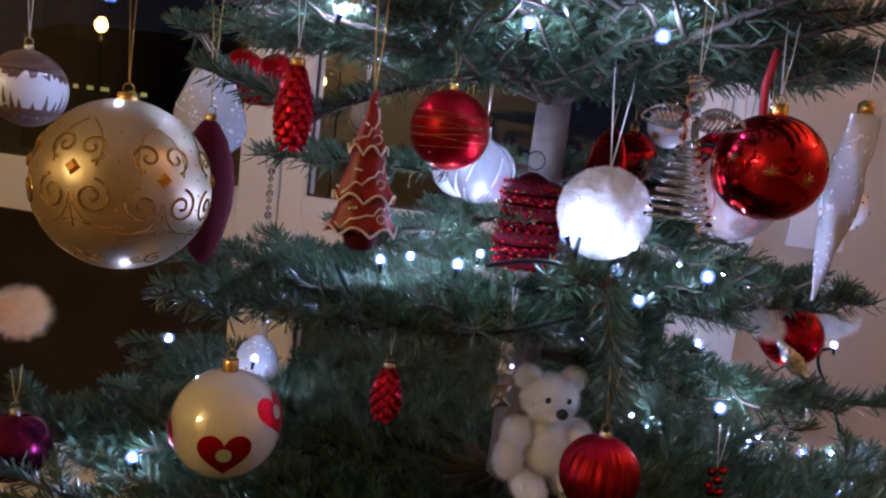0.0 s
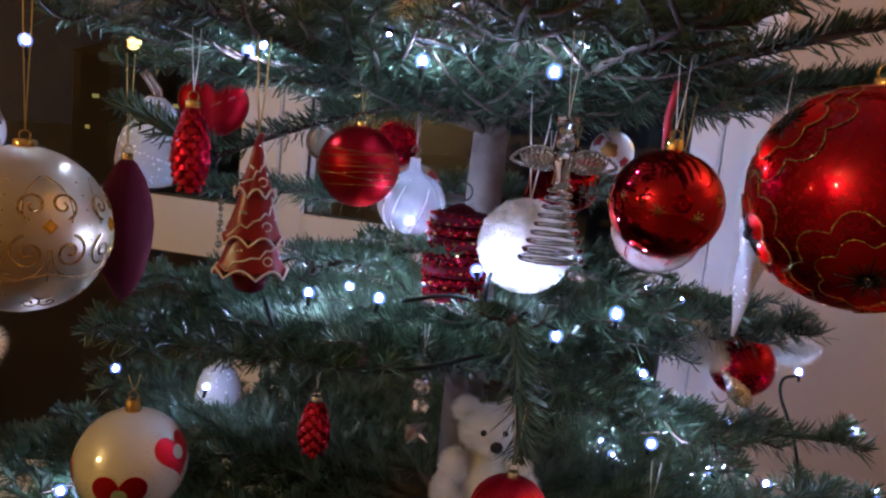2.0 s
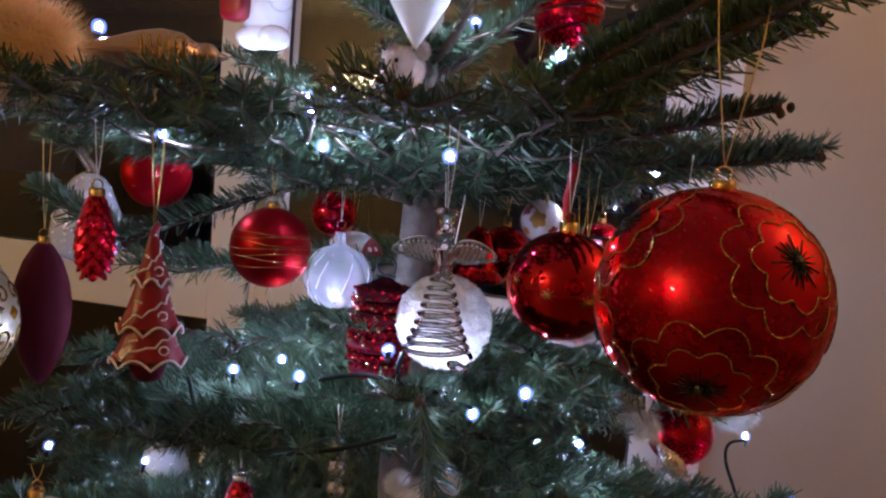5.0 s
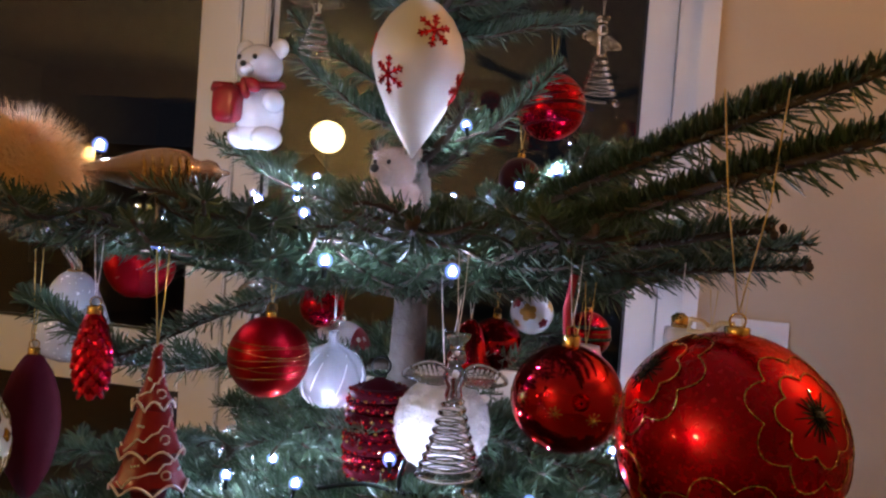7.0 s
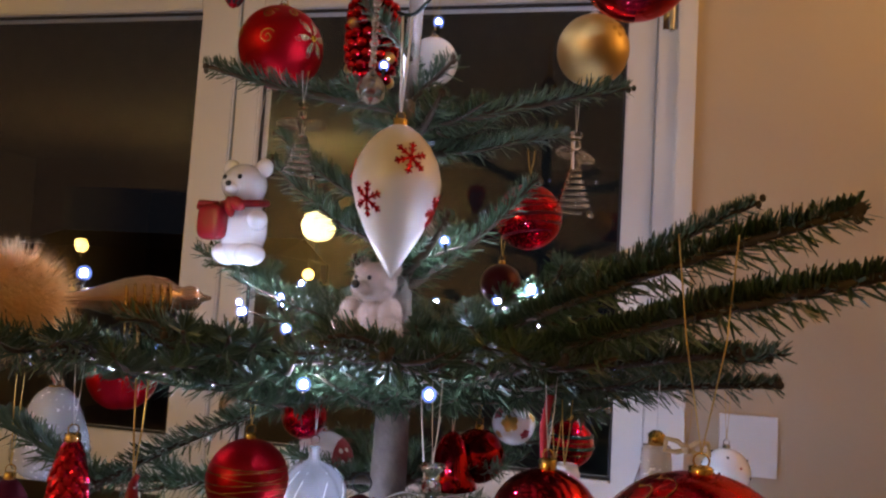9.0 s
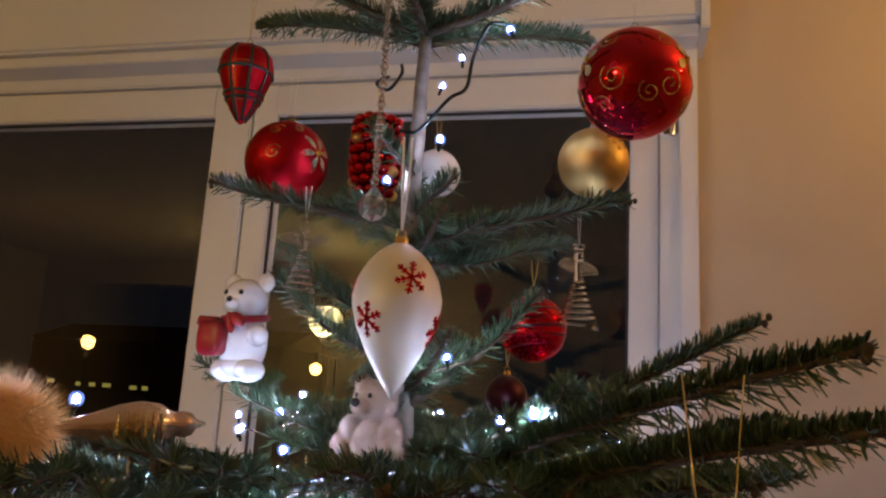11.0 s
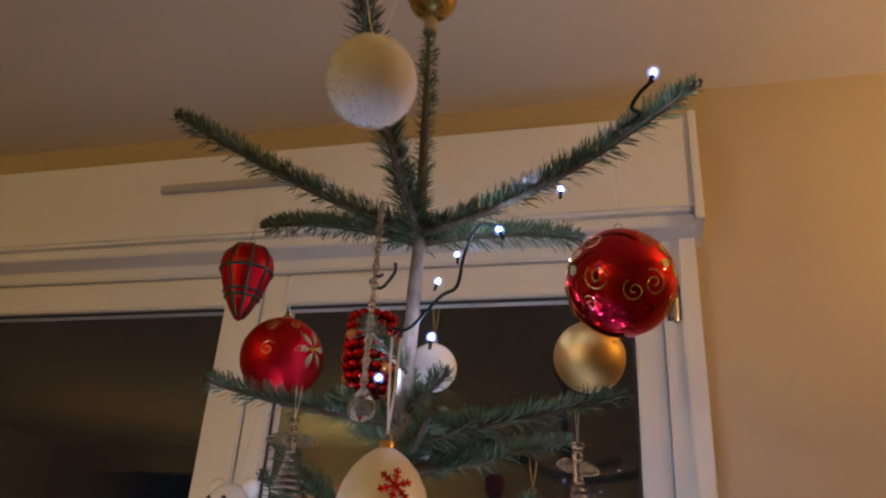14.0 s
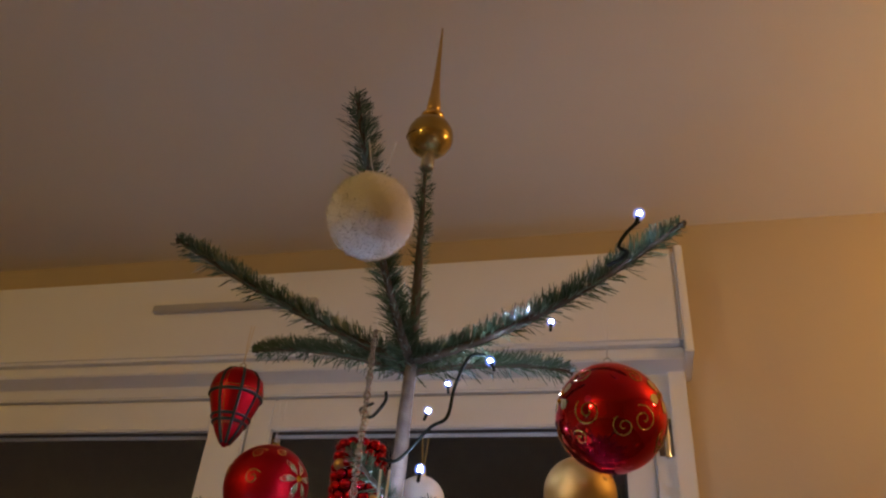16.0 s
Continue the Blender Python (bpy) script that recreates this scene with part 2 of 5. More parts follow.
class Mesh:
    """Collects forms that belong to one mesh."""

    def __init__(self):
        self.v, self.f, self.s = [], [], []

    def add(self, verts, faces, slot=0):
        n = len(self.v)
        self.v.extend(tuple(p) for p in verts)
        self.f.extend(tuple(i + n for i in face) for face in faces)
        self.s.extend([slot] * len(faces))
        return self

    def grid(self, rows, slot=0, wrap=True, caps=True):
        """Rings of equal length, joined one to the next."""
        k = len(rows[0])
        verts = [p for row in rows for p in row]
        faces = []
        for a in range(len(rows) - 1):
            for b in range(k if wrap else k - 1):
                c = (b + 1) % k
                faces.append((a * k + b, a * k + c, (a + 1) * k + c, (a + 1) * k + b))
        if caps and wrap:
            faces.append(tuple(reversed(range(k))))
            faces.append(tuple((len(rows) - 1) * k + b for b in range(k)))
        return self.add(verts, faces, slot)

    def lathe(self, profile, seg=32, slot=0, wave=None, m=None):
        """Profile rows of (radius, z), from below upwards."""
        rows = []
        for r, z in profile:
            row = []
            for i in range(seg):
                a = 2 * math.pi * i / seg
                q = r * (wave(a, z) if wave else 1.0)
                p = Vector((q * math.cos(a), q * math.sin(a), z))
                row.append(m @ p if m else p)
            rows.append(row)
        return self.grid(rows, slot)

    def ball(self, m, slot=0, seg=24, rings=14, power=1.0):
        """An ellipsoid: the unit sphere under the matrix m."""
        rows = []
        for j in range(rings + 1):
            e = math.pi * (min(max(j, 0.04), rings - 0.04) / rings - 0.5)
            fit = lambda q: math.copysign(abs(q) ** power, q)
            rows.append([m @ Vector((fit(math.cos(e)) * fit(math.cos(a)), fit(math.cos(e)) * fit(math.sin(a)), fit(math.sin(e)))) for a in (2 * math.pi * i / seg for i in range(seg))])
        return self.grid(rows, slot)

    def tube(self, pts, r, sides=6, slot=0, taper=None, closed=False):
        pts = [Vector(p) for p in pts]
        n = len(pts)
        rows, up = [], None
        for i, p in enumerate(pts):
            d = (pts[(i + 1) % n] - pts[i - 1]) if closed else (pts[min(i + 1, n - 1)] - pts[max(i - 1, 0)])
            d = d.normalized() if d.length > 1e-9 else Vector((0, 0, 1))
            if up is None:
                up = d.orthogonal().normalized()
            up = (up - d * up.dot(d))
            up = up.normalized() if up.length > 1e-6 else d.orthogonal().normalized()
            side = d.cross(up)
            q = r if taper is None else r + (taper - r) * i / max(1, n - 1)
            rows.append([p + (up * math.cos(a) + side * math.sin(a)) * q for a in (2 * math.pi * k / sides for k in range(sides))])
        if closed:
            rows.append(rows[0])
        return self.grid(rows, slot, caps=not closed)

    def box(self, lo, hi, slot=0):
        (a, b, c), (d, e, f) = lo, hi
        v = [(a, b, c), (d, b, c), (d, e, c), (a, e, c), (a, b, f), (d, b, f), (d, e, f), (a, e, f)]
        return self.add(v, [(0, 3, 2, 1), (4, 5, 6, 7), (0, 1, 5, 4), (1, 2, 6, 5), (2, 3, 7, 6), (3, 0, 4, 7)], slot)

    def fur(self, surface, count, length, width, rng, slot=0, droop=0.3):
        """Hairs that stand on a surface: surface(rng) gives a place and a normal."""
        for _ in range(count):
            p, nrm = surface(rng)
            d = (nrm + Vector((rng.gauss(0, 0.4), rng.gauss(0, 0.4), rng.gauss(0, 0.4) - droop))).normalized()
            w = d.orthogonal().normalized() * width
            ell = length * rng.uniform(0.5, 1.25)
            self.add([p - w, p + w, p + d * ell], [(0, 1, 2)], slot)
        return self

    def data(self, name, mats, smooth=True):
        me = bpy.data.meshes.new(name)
        me.from_pydata(self.v, [], self.f)
        for mat in mats if isinstance(mats, (list, tuple)) else [mats]:
            me.materials.append(mat)
        me.polygons.foreach_set("material_index", self.s)
        me.polygons.foreach_set("use_smooth", [smooth] * len(self.f))
        me.update()
        return me


def part(name, mesh, mats, parent, label="", smooth=True):
    ob = new(name, mesh.data(name, mats, smooth))
    ob.parent = parent
    return tagged(ob, label)


def whole(name, mesh, mats, m, label, category, group="", kind="", smooth=True):
    ob = new(name, mesh.data(name, mats, smooth))
    ob.matrix_world = m
    return tagged(ob, label, category, group, kind)


def thing(name, place, label, category, group="", turn=None):
    """An empty at the thing; by default its front (-y) is turned to the middle of the room's open side."""
    ob = new(name)
    if turn is None:
        turn = math.degrees(math.atan2(0.14 - place[0], -(0.04 - place[1])))
    ob.matrix_world = pose(*place, 0, 0, turn)
    ob.empty_display_size = 0.02
    return tagged(ob, label, category, group)


def on(r, az, el):
    """A place on a sphere round the origin: degrees from the front (to the right) and up."""
    a, e = radians(az), radians(el)
    return Vector((r * math.cos(e) * math.sin(a), -r * math.cos(e) * math.cos(a), r * math.sin(e)))


def around(r, az, el, rho, phi):
    """A place on the sphere, rho radians away from (az, el), in the direction phi."""
    n = on(1, az, el)
    ex = Vector((math.cos(radians(az)), math.sin(radians(az)), 0))
    ey = n.cross(ex) * -1
    ey = ey if ey.z >= 0 else -ey
    return (n * math.cos(rho) + (ex * math.cos(phi) + ey * math.sin(phi)) * math.sin(rho)) * r


def scallop(r, az, el, size, petals, depth, n=96, turn=0.0):
    return [around(r, az, el, size * (1 - depth + depth * abs(math.sin(petals * (i / n * math.pi) + turn))), 2 * math.pi * i / n) for i in range(n)]


def patch(mesh, outline, centre_of, slot=0, steps=5):
    """Fills an outline on a sphere, by rings that follow it inwards."""
    r = outline[0].length
    n = len(outline)
    rows = []
    for k in range(steps, 0, -1):
        rows.append([(centre_of.lerp(p, k / steps)).normalized() * r for p in outline])
    verts = [p for row in rows for p in row] + [centre_of.normalized() * r]
    faces = []
    for a in range(steps - 1):
        for b in range(n):
            c = (b + 1) % n
            faces.append((a * n + b, a * n + c, (a + 1) * n + c, (a + 1) * n + b))
    for b in range(n):
        faces.append(((steps - 1) * n + b, (steps - 1) * n + (b + 1) % n, steps * n))
    return mesh.add(verts, faces, slot)


def spiral(r, az, el, size, turns, start, hand=1, n=40):
    return [around(r, az, el, size * (1 - 0.88 * i / n), start + hand * 2 * math.pi * turns * i / n) for i in range(n + 1)]


def hanger(parent, z0, height, mat, spread=0.004, r=0.0004):
    """A loop of thread from a cap up to the twig above."""
    t = Mesh()
    t.tube([(0, 0, z0), (-spread * 0.6, 0, z0 + height * 0.5), (-spread, 0.001, z0 + height)], r, 5)
    t.tube([(0, 0, z0), (spread * 0.7, 0, z0 + height * 0.5), (spread, 0.001, z0 + height)], r, 5)
    return part("thread", t, mat, parent)


def cap(parent, z, r, mat, h=0.0062):
    c = Mesh().lathe([(r * 0.92, z - 0.001), (r * 1.04, z + 0.0005), (r, z + 0.002), (r, z + h), (r * 0.9, z + h + 0.0006), (r * 0.2, z + h + 0.001)], 24, wave=lambda a, q: 1 + 0.035 * math.cos(12 * a))
    part("cap", c, mat, parent)
    ring = Mesh().tube([(0.0036 * math.cos(a), 0, z + h + 0.0033 + 0.0036 * math.sin(a)) for a in (2 * math.pi * k / 20 for k in range(20))], 0.0005, 6, closed=True)
    part("ring", ring, mat, parent)
    return z + h + 0.0066


def bauble(name, place, r, mat, label, group="baubles on the tree", cap_mat=None, thread=None, height=0.05, category="bauble", seg=56, wave=None, squash=1.0, cap_r=None, turn=None, spread=0.004, cap_h=0.0052):
    root = thing(name, place, label, category, group, turn)
    prof = [(max(0.0004, r * math.cos(e)), squash * r * math.sin(e)) for e in (math.pi * (j / 36 - 0.5) for j in range(37))]
    globe = part("globe", Mesh().lathe(prof, seg, wave=wave), mat, root)
    top = cap(root, squash * r - 0.0015, cap_r or max(0.0045, r * 0.12), cap_mat or GOLD, cap_h)
    hanger(root, top, height, thread or GOLD_THREAD, spread)
    return root, globe


# ---- the room ----
NX0, NX1, NY0, NY1, TOP = -5.35, 2.3, -5.0, 1.70, 2.52
SY = -3.05


def wall(name, lo, hi, mat, label):
    return whole(name, Mesh().box(lo, hi), mat, Matrix(), label, "wall", kind="structure", smooth=False)


wall("floor", (NX0 - 0.1, NY0 - 0.1, -0.1), (NX1 + 0.1, NY1 + 0.12, 0), FLOOR, "brown oak floor of the living room")
wall("ceiling", (NX0 - 0.1, NY0 - 0.1, TOP), (NX1 + 0.1, NY1 + 0.12, TOP + 0.1), CEIL, "off-white painted plaster ceiling lit by a warm lamp")
wall("wall_east", (NX1, NY0, 0), (NX1 + 0.1, NY1 + 0.12, TOP), WALL, "beige painted side wall of the room")
wall("wall_west", (NX0 - 0.1, NY0, 0), (NX0, NY1 + 0.12, TOP), WALL, "beige painted side wall of the room")
south = Mesh().box((NX0, SY - 0.1, 0), (-5.0, SY, 2.27)).box((NX0, SY - 0.1, 2.27), (-3.3, SY, TOP)).box((-3.3, SY - 0.1, 0), (NX1, SY, TOP))
whole("wall_south", south, WALL, Matrix(), "beige painted back wall with a wide open doorway", "wall", kind="structure", smooth=False)
hall = Mesh().box((NX0, NY0 - 0.1, 0), (-3.2, NY0, TOP)).box((-3.3, NY0, 0), (-3.2, SY - 0.1, TOP))
whole("hallway", hall, BROWN, Matrix(), "end wall of the unlit hallway behind the doorway", "hallway", kind="structure", smooth=False)
WX0, WX1, WZ1 = -2.45, 0.33, 2.10
north = Mesh().box((WX1, NY1, 0), (NX1, NY1 + 0.12, TOP)).box((NX0, NY1, 0), (WX0, NY1 + 0.12, TOP)).box((WX0, NY1, WZ1), (WX1, NY1 + 0.12, TOP))
whole("wall_north", north, WALL, Matrix(), "beige painted wall around the glazed balcony doors", "wall", kind="structure", smooth=False)

# the glazed doors: jambs, two leaves with a middle rail each, four panes
win = thing("window_1", (0, 0, 0), "white-painted glazed double door onto the dark night", "window", turn=0)
win["kind"] = "structure"
FY0, FY1 = 1.665, 1.735


def member(name, lo, hi, bevel=0.004):
    bm = bmesh.new()
    bmesh.ops.create_cube(bm, size=1)
    size = [h - l for l, h in zip(lo, hi)]
    for v in bm.verts:
        v.co = Vector([l + (c + 0.5) * s for l, c, s in zip(lo, v.co, size)])
    bmesh.ops.bevel(bm, geom=bm.edges[:], offset=bevel, segments=2, affect="EDGES")
    me = bpy.data.meshes.new(name)
    bm.to_mesh(me)
    bm.free()
    me.materials.append(FRAME)
    ob = new(name, me)
    ob.parent = win
    return ob


member("jamb", (0.262, FY0 - 0.012, 0.0), (0.334, FY1, WZ1))
member("casing", (0.300, FY0 - 0.024, 0.0), (0.340, FY0 - 0.014, WZ1))
member("jamb", (WX0 - 0.01, FY0 - 0.012, 0.0), (WX0 + 0.06, FY1, WZ1))
member("head", (WX0 + 0.06, FY0 - 0.012, 2.045), (0.262, FY1, WZ1))
for x0, x1, l0, l1 in ((-0.709, 0.260, -0.648, 0.200), (WX0 + 0.062, -0.715, WX0 + 0.15, -0.816)):
    member("stile", (x0, FY0, 0.02), (l0, FY1, 2.042))
    member("stile", (l1, FY0, 0.02), (x1, FY1, 2.042))
    member("top_rail", (l0, FY0, 1.962), (l1, FY1, 2.042))
    member("middle_rail", (l0, FY0, 0.798), (l1, FY1, 0.934))
    member("bottom_rail", (l0, FY0, 0.02), (l1, FY1, 0.16))
    for z0, z1 in ((0.934, 1.962), (0.16, 0.798)):
        seal = Mesh()
        for lo, hi in (((l0, z0), (l0 + 0.006, z1)), ((l1 - 0.006, z0), (l1, z1)), ((l0, z0), (l1, z0 + 0.006)), ((l0, z1 - 0.006), (l1, z1))):
            seal.box((lo[0], FY0 + 0.018, lo[1]), (hi[0], FY0 + 0.024, hi[1]))
        part("seal", seal, SEAM, win, smooth=False)
        pane = part("pane", Mesh().box((l0, FY0 + 0.026, z0), (l1, FY0 + 0.030, z1)), PANE, win, smooth=False)
        pane.visible_shadow = False
hinge = Mesh().lathe([(0.006, 0), (0.0065, 0.002), (0.0065, 0.09), (0.006, 0.092)], 16, m=pose(0.288, FY0 - 0.018, 1.88)).box((0.27, FY0 - 0.0155, 1.885), (0.306, FY0 - 0.0125, 1.968))
part("hinge", hinge, SILVER, win, "steel hinge")

# shutter box over the doors, with a thin trim below and a slot cover
box = thing("shutter_box", (0, 0, 0), "white-painted roller shutter box above the doors", "shutter box", turn=0)
box["kind"] = "structure"
bx = member("casing", (-2.75, 1.552, 2.105), (0.337, 1.70, 2.352), 0.008)
bx.parent = box
for nm, lo, hi in (("end_cap", (0.338, 1.546, 2.078), (0.357, 1.70, 2.356)), ("bottom_trim", (-2.75, 1.575, 2.076), (0.337, 1.70, 2.104)), ("slot_cover", (-0.99, 1.535, 2.236), (-0.53, 1.5515, 2.258))):
    it = member(nm, lo, hi, 0.003)
    it.parent = box
    # a grey that puts the shadow under the bar into its own colour
    if nm == "slot_cover":
        it.data.materials[0] = SHADED_GREY

plate = thing("wall_plate", (0.468, 1.697, 1.03), "white plastic switch plate on the beige wall", "switch plate", turn=0)
part("plate", Mesh().box((-0.055, -0.012, -0.06), (0.055, 0, 0.06)), CARD, plate, smooth=False)

# lamps of the room
fl = thing("floor_lamp", (FLOOR_LAMP[0], FLOOR_LAMP[1], 0), "slim brass uplighter floor lamp standing by the wall", "lamp", turn=0)
part("base", Mesh().lathe([(0.14, 0), (0.145, 0.01), (0.13, 0.025), (0.02, 0.035), (0.012, 0.06)], 32), GOLD_SATIN, fl)
part("pole", Mesh().tube([(0, 0, 0.05), (0, 0, FLOOR_LAMP[2])], 0.012, 12), GOLD_SATIN, fl)
part("shade", Mesh().lathe([(0.02, FLOOR_LAMP[2] - 0.03), (0.06, FLOOR_LAMP[2]), (0.12, FLOOR_LAMP[2] + 0.05), (0.124, FLOOR_LAMP[2] + 0.052), (0.062, FLOOR_LAMP[2] + 0.006), (0.02, FLOOR_LAMP[2] - 0.02)], 32), GOLD_SATIN, fl)
gl = thing("globe_lamp", (GLOBE_LAMP[0], GLOBE_LAMP[1], 0), "tall floor lamp with a glowing opal globe", "lamp", turn=0)
part("base", Mesh().lathe([(0.13, 0), (0.135, 0.01), (0.12, 0.02), (0.015, 0.03), (0.01, 0.06)], 32), BLACK, gl)
part("pole", Mesh().tube([(0, 0, 0.05), (0, 0, GLOBE_LAMP[2] - 0.12)], 0.01, 12), BLACK, gl)
globe = part("globe", Mesh().ball(pose(0, 0, GLOBE_LAMP[2]) @ Matrix.Diagonal((0.135, 0.135, 0.125, 1))), glow("opal_globe", (1.0, 0.74, 0.34), 76), gl, "glowing opal glass globe")

sl = thing("small_lamp", (SMALL_LAMP[0], SMALL_LAMP[1], 0), "slim floor lamp with a small glowing orange bulb", "lamp", turn=0)
part("base", Mesh().lathe([(0.11, 0), (0.115, 0.01), (0.10, 0.02), (0.012, 0.03), (0.009, 0.06)], 32), BLACK, sl)
part("pole", Mesh().tube([(0, 0, 0.05), (0, 0, SMALL_LAMP[2] - 0.05)], 0.008, 12), BLACK, sl)
part("bulb", Mesh().ball(pose(0, 0, SMALL_LAMP[2]) @ Matrix.Diagonal((0.048, 0.048, 0.056, 1)), seg=20, rings=12), glow("amber_bulb", (1.0, 0.56, 0.17), 85), sl, "glowing amber bulb")

# outside: the dark street and its lights
yard = Mesh().box((-90, NY1 + 0.3, -3.2), (90, 160, -3.0))
whole("ground", yard, material("night_asphalt", (0.05, 0.05, 0.05), 0.8, 0, 0.3, 3, mix_scale=0.4), Matrix(), "dark asphalt street outside at night", "street", kind="structure", smooth=False)


def street_lamp(place, r):
    ob = thing("street_lamp", (place[0], place[1], -3.0), "distant street lamp with an orange glow on a dark pole", "street lamp", "street lamps", turn=0)
    h = place[2] + 3.0
    part("pole", Mesh().tube([(0, 1.2, 0), (0, 1.2, h + 0.3), (0, 0, h + 0.35), (0, 0, h + r)], 0.03, 8, taper=0.02), BLACK, ob)
    part("lantern", Mesh().ball(pose(0, 0, h) @ Matrix.Diagonal((r, r, r, 1)), seg=16, rings=10), STREET, ob)


street_lamp((-6.3, 16.0, 1.92), 0.13)
far = thing("apartment_building", (-29.0, 44.0, -2.99), "dark distant building with a few lit windows", "building", turn=0)
part("wall", Mesh().box((-9, 0, 0), (9, 8, 7.2)), material("dark_render", (0.07, 0.07, 0.07), 0.9, 0, 0.3, 2, mix_scale=0.5), far, smooth=False)
part("roof", Mesh().add([(-9.3, -0.3, 7.2), (9.3, -0.3, 7.2), (9.3, 8.3, 7.2), (-9.3, 8.3, 7.2), (-9.3, 4, 8.6), (9.3, 4, 8.6)], [(0, 1, 5, 4), (2, 3, 4, 5), (1, 2, 5), (3, 0, 4), (3, 2, 1, 0)]), material("dark_roof_tiles", (0.04, 0.035, 0.03), 0.9), far, smooth=False)
LIT = glow("lit_far_window", (0.9, 0.78, 0.22), 0.2)
for x, z, w in ((-7.4, 4.3, 0.5), (-5.2, 4.2, 0.35), (-4.2, 4.2, 0.45), (-3.2, 4.2, 0.6), (-1.2, 4.15, 0.5), (-0.3, 4.15, 0.4), (-7.9, 2.2, 0.35), (-2.2, 1.6, 0.4)):
    part("window", Mesh().box((x, -0.05, z), (x + w, 0.0, z + 0.26)), LIT, far, smooth=False)
# ---- the fir ----
rng = np.random.default_rng(5)
TX, TY = -0.035, 0.79
tree = thing("christmas_tree", (TX, TY, 0), "fresh Nordmann fir with layered dark green branches", "christmas tree", turn=0)
ORIGIN = np.array((TX, TY, 0.0))
LEDS = [
    (-0.195, 0.590, 1.200), (-0.042, 0.565, 1.200), (0.052, 0.570, 1.200), (0.192, 0.910, 1.207), (-0.164, 0.671, 0.993), (-0.087, 0.647, 1.004),
    (0.069, 0.644, 0.997), (0.322, 0.965, 0.921), (0.302, 0.933, 0.792), (-0.094, 0.822, 0.989), (0.179, 0.930, 0.990), (-0.202, 0.775, 1.247),
    (-0.273, 1.036, 1.257), (-0.329, 0.776, 0.839), (-0.205, 0.526, 1.272), (-0.289, 0.941, 1.257), (-0.208, 1.058, 1.262), (0.021, 0.738, 1.327),
    (0.148, 0.957, 1.232), (-0.188, 0.734, 1.203), (0.000, 0.743, 1.545), (-0.038, 0.890, 1.670), (-0.016, 0.896, 1.709), (0.067, 0.743, 1.662),
    (0.128, 0.776, 1.725), (0.227, 0.607, 1.741), (0.115, 0.609, 1.030),
    (-0.335, 0.560, 0.808), (0.305, 0.800, 0.803), (-0.392, 0.700, 0.871), (0.158, 0.700, 0.901), (-0.155, 0.750, 0.987), (0.187, 0.850, 1.205), (0.077, 0.720, 1.273), (-0.212, 0.800, 1.248), (-0.192, 0.850, 1.265), (-0.280, 0.600, 1.218), (-0.372, 0.550, 1.191), (-0.117, 0.700, 1.235), (-0.065, 0.780, 1.514),
]
CLEARINGS = [np.array(p) for p in LEDS]
trunk_pts = [(0.0, 0.0, 0.0), (0.004, 0, 0.5), (0.003, -0.002, 0.95), (0.0, 0.0, 1.21), (-0.006, 0.002, 1.48), (0.0, 0.0, 1.69)]
tr = Mesh()
rad = (0.028, 0.025, 0.0205, 0.0165, 0.0095, 0.0068)
for i in range(5):
    a, b = Vector(trunk_pts[i]), Vector(trunk_pts[i + 1])
    tr.tube([a.lerp(b, k / 6) + Vector((random.uniform(-1, 1), random.uniform(-1, 1), 0)) * 0.0015 * (0 < k < 6) for k in range(7)], rad[i], 14, taper=rad[i + 1])
part("trunk", tr, BARK, tree, "grey-brown bark trunk")


def unit(v):
    return v / (np.linalg.norm(v) + 1e-12)


def twig_line(a, b, sag, n):
    """A twig's axis that bows downwards between its ends (upwards for a negative sag)."""
    t = np.linspace(0, 1, n)[:, None]
    p = a + (b - a) * t
    p[:, 2:] -= sag * 4 * t * (1 - t)
    return p


